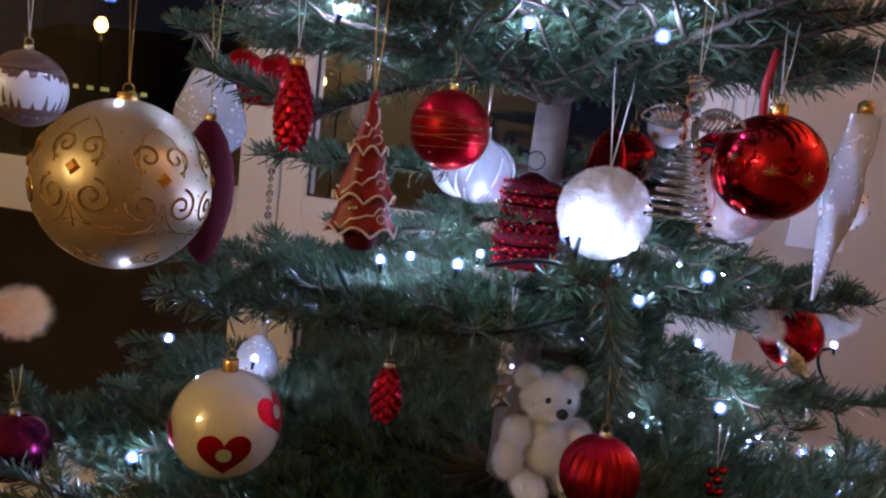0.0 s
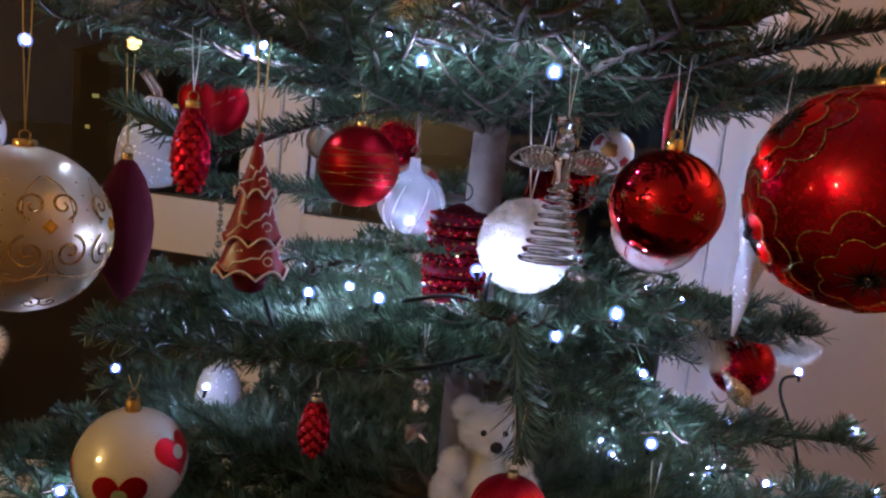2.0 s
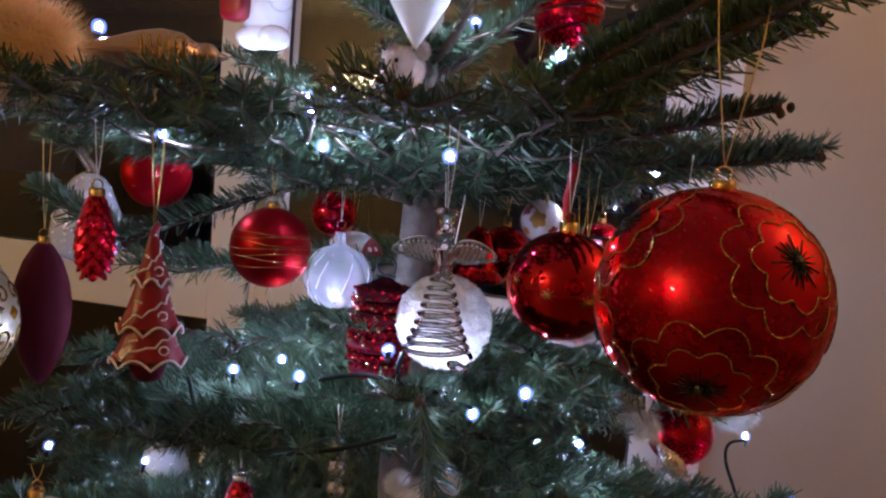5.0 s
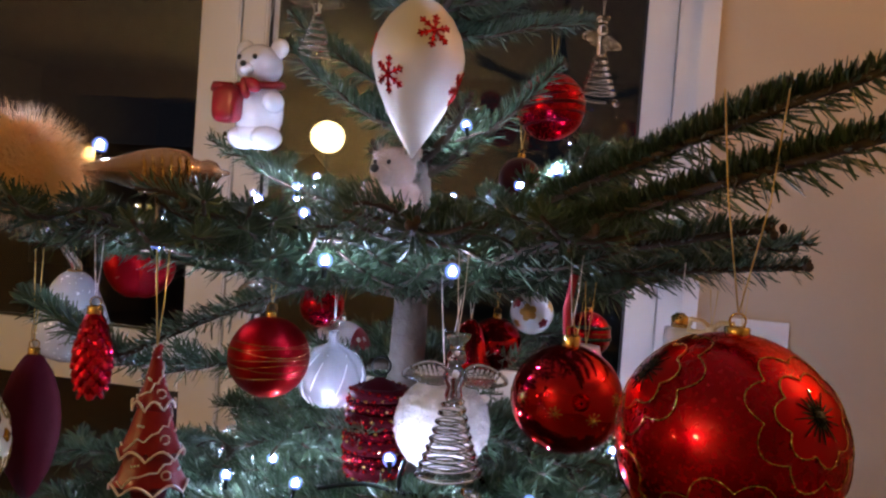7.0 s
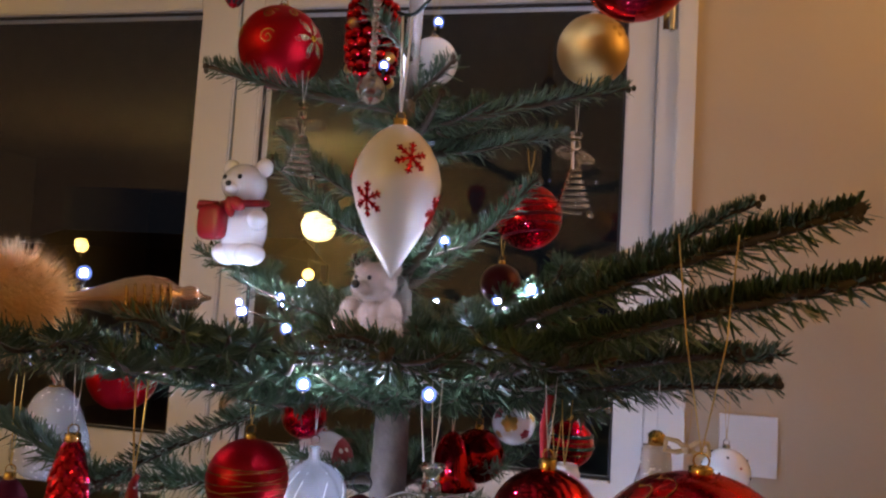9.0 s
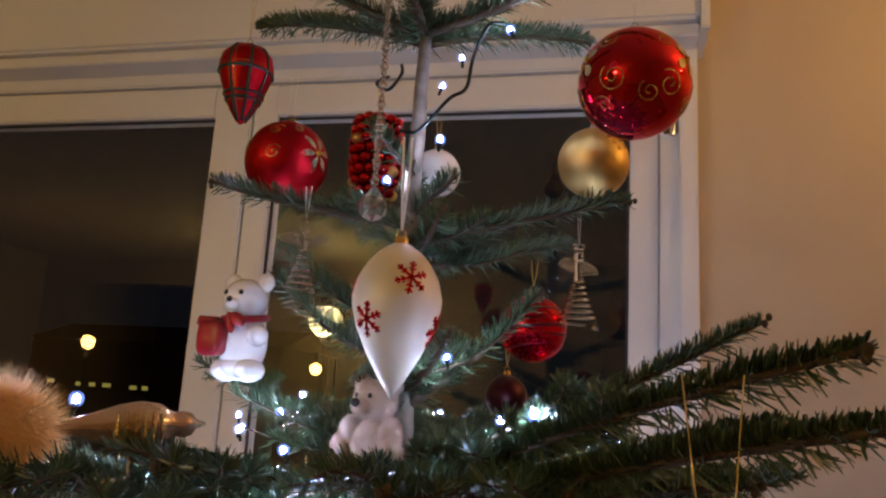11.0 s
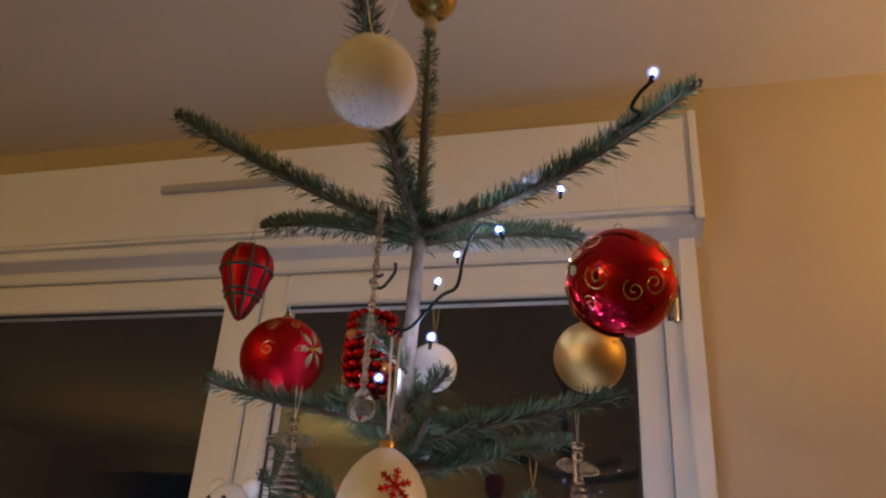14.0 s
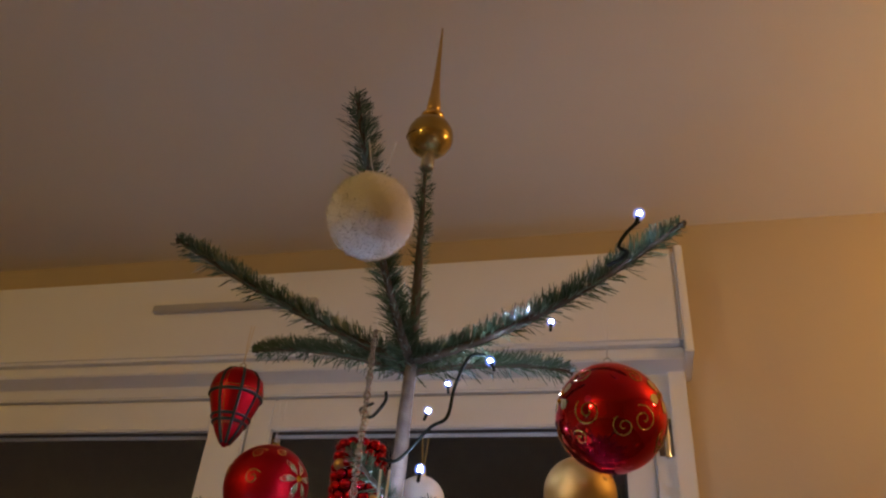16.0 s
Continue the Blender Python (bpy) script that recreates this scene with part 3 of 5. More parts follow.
def needles_on(line, r0, density, length, out, start=0.0, comb=0.62, below=1.2):
    """Rows of needles along an axis: dense on the upper side and the flanks, sparse and long below."""
    seg = np.diff(line, axis=0)
    lens = np.linalg.norm(seg, axis=1)
    total = lens.sum()
    n = int(1.85 * total * density * (1 - start))
    if n < 2:
        return
    s = (start + (1 - start) * (np.arange(n) + rng.random(n)) / n) * total
    cum = np.concatenate([[0], np.cumsum(lens)])
    k = np.clip(np.searchsorted(cum, s) - 1, 0, len(seg) - 1)
    u = ((s - cum[k]) / lens[k])[:, None]
    p = line[k] + seg[k] * u
    d = seg[k] / lens[k][:, None]
    up = np.array((0, 0, 1.0)) - d * d[:, 2:3]
    nu = np.linalg.norm(up, axis=1, keepdims=True)
    up = np.where(nu > 0.15, up / np.maximum(nu, 1e-6), np.cross(d, np.array((1.0, 0, 0))))
    side = np.cross(d, up)
    ang = np.where(rng.random(n) < comb, rng.choice((-1.0, 1.0), n) * rng.normal(1.12, 0.32, n), rng.normal(0, 0.6, n))
    low = rng.random(n) < 0.14
    ang = np.where(low, rng.uniform(1.7, 4.6, n), ang)
    rad_dir = up * np.cos(ang)[:, None] + side * np.sin(ang)[:, None]
    lean = rng.uniform(0.45, 1.05, n)[:, None]
    nd = rad_dir + d * lean + rng.normal(0, 0.10, (n, 3))
    nd /= np.linalg.norm(nd, axis=1, keepdims=True)
    ell = (length * rng.uniform(0.7, 1.15, n) * np.where(low, below, 1.0))[:, None]
    ell = ell * np.clip(0.45 + 4.0 * (1 - s / total), 0, 1)[:, None]
    w = np.cross(nd, rad_dir + rng.normal(0, 0.35, (n, 3)))
    w /= np.linalg.norm(w, axis=1, keepdims=True) + 1e-9
    wide = (0.00080 * rng.uniform(0.8, 1.2, n))[:, None]
    base = p + rad_dir * r0
    mid = base + nd * ell * 0.55 + up * ell * 0.03
    tip = base + nd * ell + up * ell * 0.08
    keep = np.ones(n, bool)
    for c in CLEARINGS:
        keep &= np.linalg.norm(mid + ORIGIN - c, axis=1) > 0.028
    base, mid, tip, w, wide = base[keep], mid[keep], tip[keep], w[keep], wide[keep]
    out.append(np.stack([base - w * wide * 0.6, base + w * wide * 0.6, mid + w * wide, tip + w * wide * 0.45, tip - w * wide * 0.45, mid - w * wide], axis=1))


def needle_mesh(chunks):
    v = np.concatenate(chunks).reshape(-1, 3)
    n = len(v) // 6
    me = bpy.data.meshes.new("needles")
    me.vertices.add(len(v))
    me.vertices.foreach_set("co", v.astype(np.float32).ravel())
    base = (np.arange(n) * 6)[:, None]
    quads = np.concatenate([base + np.array((0, 1, 2, 5)), base + np.array((5, 2, 3, 4))], axis=1).reshape(-1, 4)
    me.loops.add(quads.size)
    me.loops.foreach_set("vertex_index", quads.ravel().astype(np.int32))
    me.polygons.add(len(quads))
    me.polygons.foreach_set("loop_start", (np.arange(len(quads)) * 4).astype(np.int32))
    me.update(calc_edges=True)
    me.materials.append(NEEDLE)
    return me


RIMS = []


def branch(root_z, tip, sag=0.02, fans=7, reach=0.42, density=1000, needle=0.0155, thick=0.0065, order=2, bare=0.12, flatness=0.18, gap=(), start=None, below=1.2):
    """One limb from the trunk to its tip, with side twigs in a flat spray and needles on all of them."""
    tip = np.array(tip) - ORIGIN
    a = np.array((0, 0, root_z)) if start is None else np.array(start) - ORIGIN
    young = density >= 1500
    comb = 0.35 if young else 0.62
    needle *= 1.12
    main = twig_line(a, tip, sag, 14)
    ell = np.linalg.norm(tip - a)
    wood, chunks = Mesh(), []
    wood.tube([tuple(p) for p in main], thick, 7, taper=0.0022)
    for b in range(3):
        wood.ball(Matrix.Translation(main[-1] + rng.normal(0, 0.0022, 3)) @ Matrix.Diagonal((0.0026, 0.0026, 0.0034, 1)), seg=8, rings=5)
    needles_on(main, 0.003, density * 1.15, needle, chunks, start=bare, comb=comb, below=below)
    d = unit(tip - a)
    side = unit(np.cross(d, (0, 0, 1.0)))
    for k in range(fans):
        f = 0.16 + 0.76 * (k + rng.uniform(-0.2, 0.2)) / max(1, fans - 1)
        if any(lo <= f <= hi for lo, hi in gap):
            continue
        i = f * 13
        p = main[int(i)] + (main[min(13, int(i) + 1)] - main[int(i)]) * (i % 1)
        for hand in (-1, 1):
            sub = ell * reach * (1.05 - f) * rng.uniform(0.75, 1.15) + 0.03
            q = p + (d * 0.72 + side * hand * 0.72 + np.array((0, 0, rng.normal(0.02, flatness * 0.4)))) * sub
            RIMS.append(q + ORIGIN)
            line = twig_line(p, q, rng.uniform(-0.01, 0.012), 7)
            wood.tube([tuple(x) for x in line], 0.0028, 5, taper=0.0012)
            needles_on(line, 0.002, density, needle * 0.95, chunks, comb=comb, below=below)
            if order > 1 and sub > 0.075:
                e = unit(q - p)
                se = unit(np.cross(e, (0, 0, 1.0)))
                for g in np.arange(0.3, 0.9, 0.045 / sub):
                    for h2 in (-1, 1):
                        if rng.random() < 0.25:
                            continue
                        s2 = sub * 0.42 * (1.1 - g) * rng.uniform(0.7, 1.2) + 0.018
                        c = p + (q - p) * g
                        q2 = c + (e * 0.75 + se * h2 * 0.68 + np.array((0, 0, rng.normal(0.0, flatness * 0.4)))) * s2
                        l2 = twig_line(c, q2, 0.0, 4)
                        wood.tube([tuple(x) for x in l2], 0.0016, 4, taper=0.0009)
                        needles_on(l2, 0.0015, density, needle * 0.9, chunks)
    ob = part("branch", wood, TWIG, tree)
    leaf = new("needles", needle_mesh(chunks))
    leaf.parent = ob
    leaf["kind"] = "stuff"
    return ob


# leader and its crown of young shoots
top = np.array((-0.045, 0.79, 1.985))
branch(1.69, top, 0.0, 0, density=1500, needle=0.014, thick=0.008, bare=0.0)
branch(1.685, (-0.343, 0.72, 1.838), 0.010, 0, density=2300, needle=0.0175, thick=0.006, bare=0.0)
branch(1.690, (0.268, 0.66, 1.764), 0.022, 0, density=2300, needle=0.0180, thick=0.006, bare=0.0)
branch(1.675, (-0.300, 0.90, 1.770), -0.012, 0, density=2000, needle=0.0165, thick=0.005, bare=0.0)
branch(1.675, (0.140, 0.92, 1.733), -0.010, 0, density=2000, needle=0.0165, thick=0.005, bare=0.0)
branch(1.685, (-0.058, 0.56, 1.896), 0.030, 0, density=2500, needle=0.020, thick=0.006, bare=0.0)
# second whorl
branch(1.47, (-0.256, 0.755, 1.508), 0.006, 0, 0.3, density=1500, order=1)
branch(1.45, (0.188, 0.85, 1.512), 0.0, 1, 0.2, density=1500, order=1)
branch(1.42, (0.120, 0.97, 1.490), 0.0, 1, 0.2, density=1300, order=1)
branch(1.36, (-0.213, 0.85, 1.460), 0.012, 1, 0.3, density=1200, order=1)
branch(1.32, (-0.194, 0.80, 1.416), 0.012, 1, 0.3, density=1200, order=1)
branch(1.44, (0.010, 0.730, 1.470), 0.01, 0, density=1500, order=1)
branch(1.43, (-0.05, 1.02, 1.53), 0.0, 3, 0.35, density=1000, order=1)
branch(1.28, (0.100, 0.80, 1.402), 0.012, 1, 0.2, density=1400, order=1)
branch(1.30, (0.03, 0.70, 1.345), 0.01, 1, 0.3, density=1200, order=1)
# main whorl over the hanging baubles
branch(1.185, (0.285, 0.410, 1.319), -0.010, 3, 0.22, density=2600, thick=0.0032, needle=0.0112, order=1, flatness=0.1, gap=((0.42, 1.0),), below=1.7)
branch(1.175, (0.284, 0.360, 1.286), -0.004, 3, 0.22, density=2600, thick=0.0032, needle=0.0108, order=1, flatness=0.1, gap=((0.45, 1.0),), below=1.7)
branch(1.175, (0.266, 0.50, 1.285), 0.002, 4, 0.28, density=2300, thick=0.0030, needle=0.0112, order=1, gap=((0.5, 1.0),), below=1.6)
branch(1.20, (0.288, 0.675, 1.363), 0.004, 2, 0.22, density=2300, thick=0.0030, needle=0.0125, order=1, gap=((0.42, 1.0),), below=1.5)
branch(1.165, (0.300, 0.64, 1.221), -0.004, 5, 0.30, density=2200, thick=0.0030, needle=0.0120, order=1, gap=((0.62, 1.0),), below=1.6)
branch(1.170, (0.260, 0.56, 1.245), -0.004, 5, 0.30, density=1600, needle=0.0140, order=1, gap=((0.7, 1.0),))
branch(1.20, (0.135, 0.70, 1.298), 0.004, 4, 0.34, density=1700, needle=0.0145, order=1)
branch(1.20, (0.170, 0.64, 1.292), 0.004, 4, 0.32, density=1700, needle=0.0145, order=1)
branch(1.20, (0.09, 0.62, 1.242), 0.002, 4, 0.34, density=1600, needle=0.0145, order=1)
branch(1.155, (0.15, 0.50, 1.234), -0.008, 8, 0.40, density=900, order=1, flatness=0.1)
branch(1.155, (0.045, 0.48, 1.232), -0.012, 8, 0.40, density=900, order=1, flatness=0.1)
branch(1.155, (-0.12, 0.50, 1.232), -0.010, 8, 0.42, density=900, order=1, flatness=0.1)
branch(1.16, (-0.23, 0.42, 1.230), -0.006, 9, 0.36, density=900, order=1, flatness=0.1)
branch(1.16, (-0.34, 0.53, 1.220), -0.006, 9, 0.36, density=900, order=1, flatness=0.1)
branch(1.19, (-0.320, 0.59, 1.150), 0.0, 0, density=1700, needle=0.0135, thick=0.0024, order=1, start=(-0.19, 0.545, 1.118), bare=0.0)
branch(1.19, (-0.190, 0.545, 1.118), -0.012, 0, density=1500, needle=0.0130, thick=0.0030, order=1)
branch(1.20, (-0.40, 0.72, 1.20), 0.010, 7, 0.40, density=1000)
branch(1.21, (-0.332, 0.95, 1.331), 0.010, 4, 0.32, density=1100, order=1)
branch(1.22, (-0.20, 1.10, 1.28), 0.0, 6, 0.4, density=900)
branch(1.22, (0.06, 1.12, 1.28), 0.0, 6, 0.4, density=900)
branch(1.21, (0.25, 1.00, 1.25), 0.005, 6, 0.4, density=900)
branch(1.21, (0.33, 0.82, 1.235), 0.006, 6, 0.38, density=1000)
branch(1.09, (-0.30, 0.72, 1.075), 0.0, 5, 0.3, density=1000, order=1)
branch(1.08, (0.10, 0.95, 1.13), 0.0, 5, 0.36, density=900)
branch(1.07, (-0.12, 0.98, 1.09), 0.0, 5, 0.36, density=900)
branch(1.05, (0.16, 0.70, 1.03), 0.0, 4, 0.36, density=1000)
branch(1.05, (-0.16, 0.66, 1.02), 0.0, 4, 0.36, density=1000)
# short shoots on the upper trunk
for i, z in enumerate((1.27, 1.31, 1.36, 1.40, 1.43, 1.46, 1.48, 1.50, 1.52)):
    e = on(0.055 + 0.012 * (i % 3), i * 137 - 40, 0)
    branch(z, (TX + e.x, TY + e.y, z + 0.035), 0.0, 0, density=1500, needle=0.0145, thick=0.003, bare=0.0)
# third whorl, under the row of baubles
branch(0.955, (-0.353, 0.62, 0.945), 0.006, 8, 0.42, density=1000)
branch(0.955, (-0.22, 0.585, 0.955), 0.0, 8, 0.42, density=1000)
branch(0.955, (-0.08, 0.600, 0.962), -0.004, 7, 0.44, density=1000)
branch(0.96, (0.040, 0.590, 1.018), -0.004, 3, 0.16, density=1100, order=1)
branch(0.955, (0.213, 0.70, 1.035), 0.010, 6, 0.28, density=1300, order=1)
branch(0.965, (0.299, 0.83, 1.000), 0.004, 6, 0.24, density=1300, order=1)
branch(0.955, (0.23, 0.72, 0.905), 0.0, 5, 0.34, density=1000)
branch(0.90, (0.338, 0.785, 0.908), 0.006, 5, 0.26, density=1300, order=1)
branch(0.955, (-0.42, 0.78, 0.955), 0.0, 7, 0.42, density=900)
branch(0.96, (-0.30, 1.02, 0.98), 0.0, 7, 0.45, density=800)
branch(0.96, (-0.03, 1.20, 0.98), 0.0, 7, 0.45, density=800)
branch(0.96, (0.28, 1.05, 0.98), 0.0, 7, 0.45, density=800)
# a twig that hangs from the third whorl towards the room
branch(0, (0.058, 0.585, 0.916), -0.006, 0, density=1700, needle=0.0185, thick=0.0022, order=1, start=(0.040, 0.592, 1.018), bare=0.0)
# fourth whorl and below
for az, ell, z in ((-100, 0.50, 0.80), (-72, 0.52, 0.80), (-48, 0.56, 0.80), (-25, 0.46, 0.775), (-4, 0.42, 0.765), (18, 0.42, 0.77), (38, 0.44, 0.79), (58, 0.46, 0.85), (80, 0.46, 0.86), (105, 0.48, 0.80), (145, 0.5, 0.78), (180, 0.5, 0.78), (-140, 0.5, 0.78)):
    e = on(ell, az, 0)
    branch(0.755, (TX + e.x, TY + e.y, z), 0.004, 8, 0.44, density=850)
for az, ell, z in ((-100, 0.58, 0.66), (-62, 0.60, 0.64), (-35, 0.52, 0.60), (-8, 0.48, 0.58), (15, 0.48, 0.58), (40, 0.52, 0.62), (70, 0.56, 0.68), (110, 0.56, 0.62), (180, 0.56, 0.6)):
    e = on(ell, az, 0)
    branch(0.54, (TX + e.x, TY + e.y, z), 0.004, 8, 0.46, density=700)
# ---- lights ----
led_bulb = Mesh().lathe([(0.0009, -0.0022), (0.0017, -0.0012), (0.0020, 0.0008), (0.0018, 0.0026), (0.0012, 0.0036), (0.0003, 0.0040)], 16).data("bulb", LED)
# four nested glowing shells: a halo shaped round the bulb, fading outwards
led_halo = Mesh()
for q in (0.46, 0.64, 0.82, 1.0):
    led_halo.lathe([(0.0020 * q, -0.0042 * q), (0.0042 * q, -0.0030 * q), (0.0054 * q, 0.0000), (0.0052 * q, 0.0031 * q), (0.0034 * q, 0.0057 * q), (0.0004, 0.0067 * q)], 16)
led_halo = led_halo.data("lens", HALO)
led_socket = Mesh().lathe([(0.0012, -0.012), (0.0018, -0.011), (0.0019, -0.005), (0.0030, -0.003), (0.0030, -0.0015), (0.0008, -0.001)], 10).data("socket", CABLE)


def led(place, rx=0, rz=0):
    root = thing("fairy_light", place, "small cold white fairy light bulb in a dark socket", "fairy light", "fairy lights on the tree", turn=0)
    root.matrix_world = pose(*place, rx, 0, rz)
    # the part named lens is the added halo, not clear plastic
    for nm, me in (("bulb", led_bulb), ("lens", led_halo), ("socket", led_socket)):
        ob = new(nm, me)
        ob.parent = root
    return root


for i, p in enumerate(LEDS):
    led(p, (i * 37) % 70 - 35, (i * 97) % 360)

def cable(pts, label="dark green fairy light cable looped along the branches"):
    path = []
    pts = [Vector(p) for p in pts]
    for i in range(len(pts) - 1):
        p0, p1, p2, p3 = pts[max(0, i - 1)], pts[i], pts[i + 1], pts[min(len(pts) - 1, i + 2)]
        for k in range(8):
            t = k / 8
            path.append(0.5 * ((2 * p1) + (p2 - p0) * t + (2 * p0 - 5 * p1 + 4 * p2 - p3) * t * t + (3 * p1 - p0 - 3 * p2 + p3) * t ** 3))
    path.append(pts[-1])
    return whole("light_cable", Mesh().tube(path, 0.0019, 7), CABLE, Matrix(), label, "cable", "fairy light cables")

# ---- things on the tree: shared makers ----
FUR = random.Random(11)


def snowflake(mesh, surface, az, el, size, r=0.0009):
    """Six barbed arms laid on a surface."""
    for k in range(6):
        phi = math.pi * k / 3 + 0.3
        mesh.tube([surface(az, el, size * q, phi) for q in (0.02, 0.35, 0.7, 1.0)], r, 5, taper=r * 0.8)
        for q in (0.42, 0.70):
            for h in (-1, 1):
                a, b = surface(az, el, size * q, phi), surface(az, el, size * (q + 0.20), phi + h * 0.20 / (q + 0.20))
                mesh.tube([a, b], r * 0.85, 5, taper=r * 0.6)


def ellipsoid_fur(cx, rx, ry, rz):
    def sample(g):
        n = Vector((g.gauss(0, 1), g.gauss(0, 1), g.gauss(0, 1))).normalized()
        return Vector(cx) + Vector((n.x * rx, n.y * ry, n.z * rz)), Vector((n.x / rx, n.y / ry, n.z / rz)).normalized()
    return sample


def plush_ball(name, place, r, mat, label, hair, count, height, lumps=0.10):
    root = thing(name, place, label, "bauble", "white fluffy balls")
    m = Mesh()
    rows = []
    for j in range(41):
        e = math.pi * (min(max(j, 0.1), 39.9) / 40 - 0.5)
        row = []
        for i in range(56):
            a = 2 * math.pi * i / 56
            n = Vector((math.cos(e) * math.cos(a), math.cos(e) * math.sin(a), math.sin(e)))
            q = r * (1 + lumps * (noise.noise(n * 5.0) * 0.6 + noise.noise(n * 12.0) * 0.6 + noise.noise(n * 23.0) * 0.35))
            row.append(n * q)
        rows.append(row)
    m.grid(rows)
    m.fur(ellipsoid_fur((0, 0, 0), r, r, r), count, hair, 0.00035, FUR, droop=0.05)
    part("ball", m, mat, root)
    hanger(root, r * 0.97, height, WHITE_THREAD, 0.012, 0.0006)
    return root


SCALE = Mesh().ball(Matrix(), seg=8, rings=5).data("scale", FACET, False)


def pine_cone(place, w, h, mat, label, cap_mat, height, rows=11, per=9):
    """A cone of overlapping scales under a cap."""
    root = thing("pine_cone_bauble", place, label, "bauble", "red glittering cones")
    m = Mesh()
    m.lathe([(w * 0.40 * math.sin(math.pi * q) + 0.001, h * (q - 0.5)) for q in (0.03, 0.2, 0.4, 0.6, 0.8, 0.97)], 16)
    part("core", m, mat, root)
    for j in range(rows):
        q = (j + 0.5) / rows
        rad = w * 0.5 * math.sin(math.pi * (0.10 + 0.80 * q ** 0.85)) ** 0.8
        k = max(5, int(per * rad / (w * 0.5)))
        s = 0.92 * math.pi * rad / k
        for i in range(k):
            a = 2 * math.pi * (i + 0.5 * (j % 2)) / k
            ob = new("scale", SCALE)
            ob.parent = root
            ob.matrix_local = Matrix.Rotation(a, 4, "Z") @ pose(0, -rad * 0.80, h * (q - 0.5) * 0.94, -30) @ Matrix.Diagonal((s * 0.92, rad * 0.16 + 0.0008, h * 1.15 / rows, 1))
    top = cap(root, h * 0.47, w * 0.20, cap_mat, 0.005)
    hanger(root, top, height, WHITE_THREAD, 0.003)
    return root


def glass_angel(place, h, label, height, turns=9, mat=None, turn=None):
    root = thing("glass_angel", place, label, "angel ornament", "clear glass angels", turn)
    g = mat or DRAWN
    k = h / 0.092
    n = turns * 18
    part("skirt", Mesh().tube([((0.021 - 0.0155 * (i / n) ** 0.8) * k * math.cos(2 * math.pi * turns * i / n), (0.021 - 0.0155 * (i / n) ** 0.8) * k * math.sin(2 * math.pi * turns * i / n), (0.005 + 0.047 * i / n) * k) for i in range(n + 1)], 0.00145 * k, 7), g, root, "spiral of drawn glass")
    part("foot", Mesh().ball(pose(0.014 * k, -0.013 * k, 0.002 * k, 0, 20, 20) @ Matrix.Diagonal((0.0065 * k, 0.004 * k, 0.003 * k, 1)), seg=14, rings=8), g, root)
    part("body", Mesh().lathe([(0.004 * k, 0.050 * k), (0.0055 * k, 0.055 * k), (0.0045 * k, 0.060 * k), (0.0075 * k, 0.066 * k), (0.006 * k, 0.070 * k), (0.003 * k, 0.073 * k)], 18), g, root)
    part("head", Mesh().ball(pose(0, 0, 0.078 * k) @ Matrix.Diagonal((0.0058 * k, 0.0058 * k, 0.0062 * k, 1)), seg=18, rings=10), g, root)
    part("crown", Mesh().lathe([(0.0042 * k, 0.083 * k), (0.0042 * k, 0.086 * k), (0.0072 * k, 0.0895 * k), (0.0074 * k, 0.092 * k), (0.003 * k, 0.0905 * k)], 18, wave=lambda a, z: 1 + 0.06 * math.cos(8 * a)), g, root)
    for hand in (-1, 1):
        rim = []
        for i in range(29):
            a = 2 * math.pi * i / 28
            x, z = 0.5 - 0.5 * math.cos(a), math.sin(a)
            rim.append((hand * (0.004 + 0.0265 * x) * k, (0.002 - 0.003 * x) * k, (0.0655 + 0.0085 * z * (1 - 0.55 * x) + 0.004 * x * (1 - x) * 2) * k))
        w = part("wing", Mesh().ball(pose(hand * 0.0145 * k, 0.001 * k, 0.0662 * k) @ Matrix.Diagonal((0.0105 * k, 0.0006 * k, 0.0060 * k, 1)), seg=20, rings=10), CLEAR, root, "clear glass wing")
        part("rim", Mesh().tube(rim, 0.0011 * k, 6), g, w)
        for i in range(6):
            q = 0.22 + 0.11 * i
            half = 0.0078 * math.sin(math.acos(1 - 2 * q)) * (1 - 0.55 * q)
            x = (0.004 + 0.0265 * q) * k
            part("feather", Mesh().tube([(hand * (x + 0.002 * k), -0.0005 * k, 0.0665 * k + half * k), (hand * x, -0.001 * k, 0.0665 * k), (hand * (x - 0.003 * k), 0.0, 0.0665 * k - half * k)], 0.0006 * k, 5), g, w)
    hanger(root, 0.092 * k, height, WHITE_THREAD, 0.003, 0.0003)
    return root


def facet_bead(m, z, r, h):
    m.lathe([(r * 0.25, z - h), (r * 0.75, z - h * 0.72), (r, z - h * 0.2), (r, z + h * 0.2), (r * 0.75, z + h * 0.72), (r * 0.25, z + h)], 8)


def crystal_chain(place, beads, length, drop, label, height):
    """A string of faceted beads that ends in a cut drop, hung by its top; the place is the drop's middle."""
    root = thing("crystal_chain", place, label, "crystal ornament", "crystal chains")
    part("wire", Mesh().tube([(0, 0, drop), (0, 0, drop + length)], 0.00025, 5), SILVER, root)
    for i in range(beads):
        m = Mesh()
        z = drop * 1.25 + (i + 0.5) / beads * length * 0.96 if beads > 3 else 0.023 + 0.0175 * i
        r = 0.0072 if beads < 4 else (0.0042 if i % 3 == 0 else 0.0030)
        facet_bead(m, z, r, r * 1.05)
        part("bead", m, BEAD, root, smooth=False)
    hanger(root, drop + length, height, WHITE_THREAD, 0.002, 0.0003)
    return root


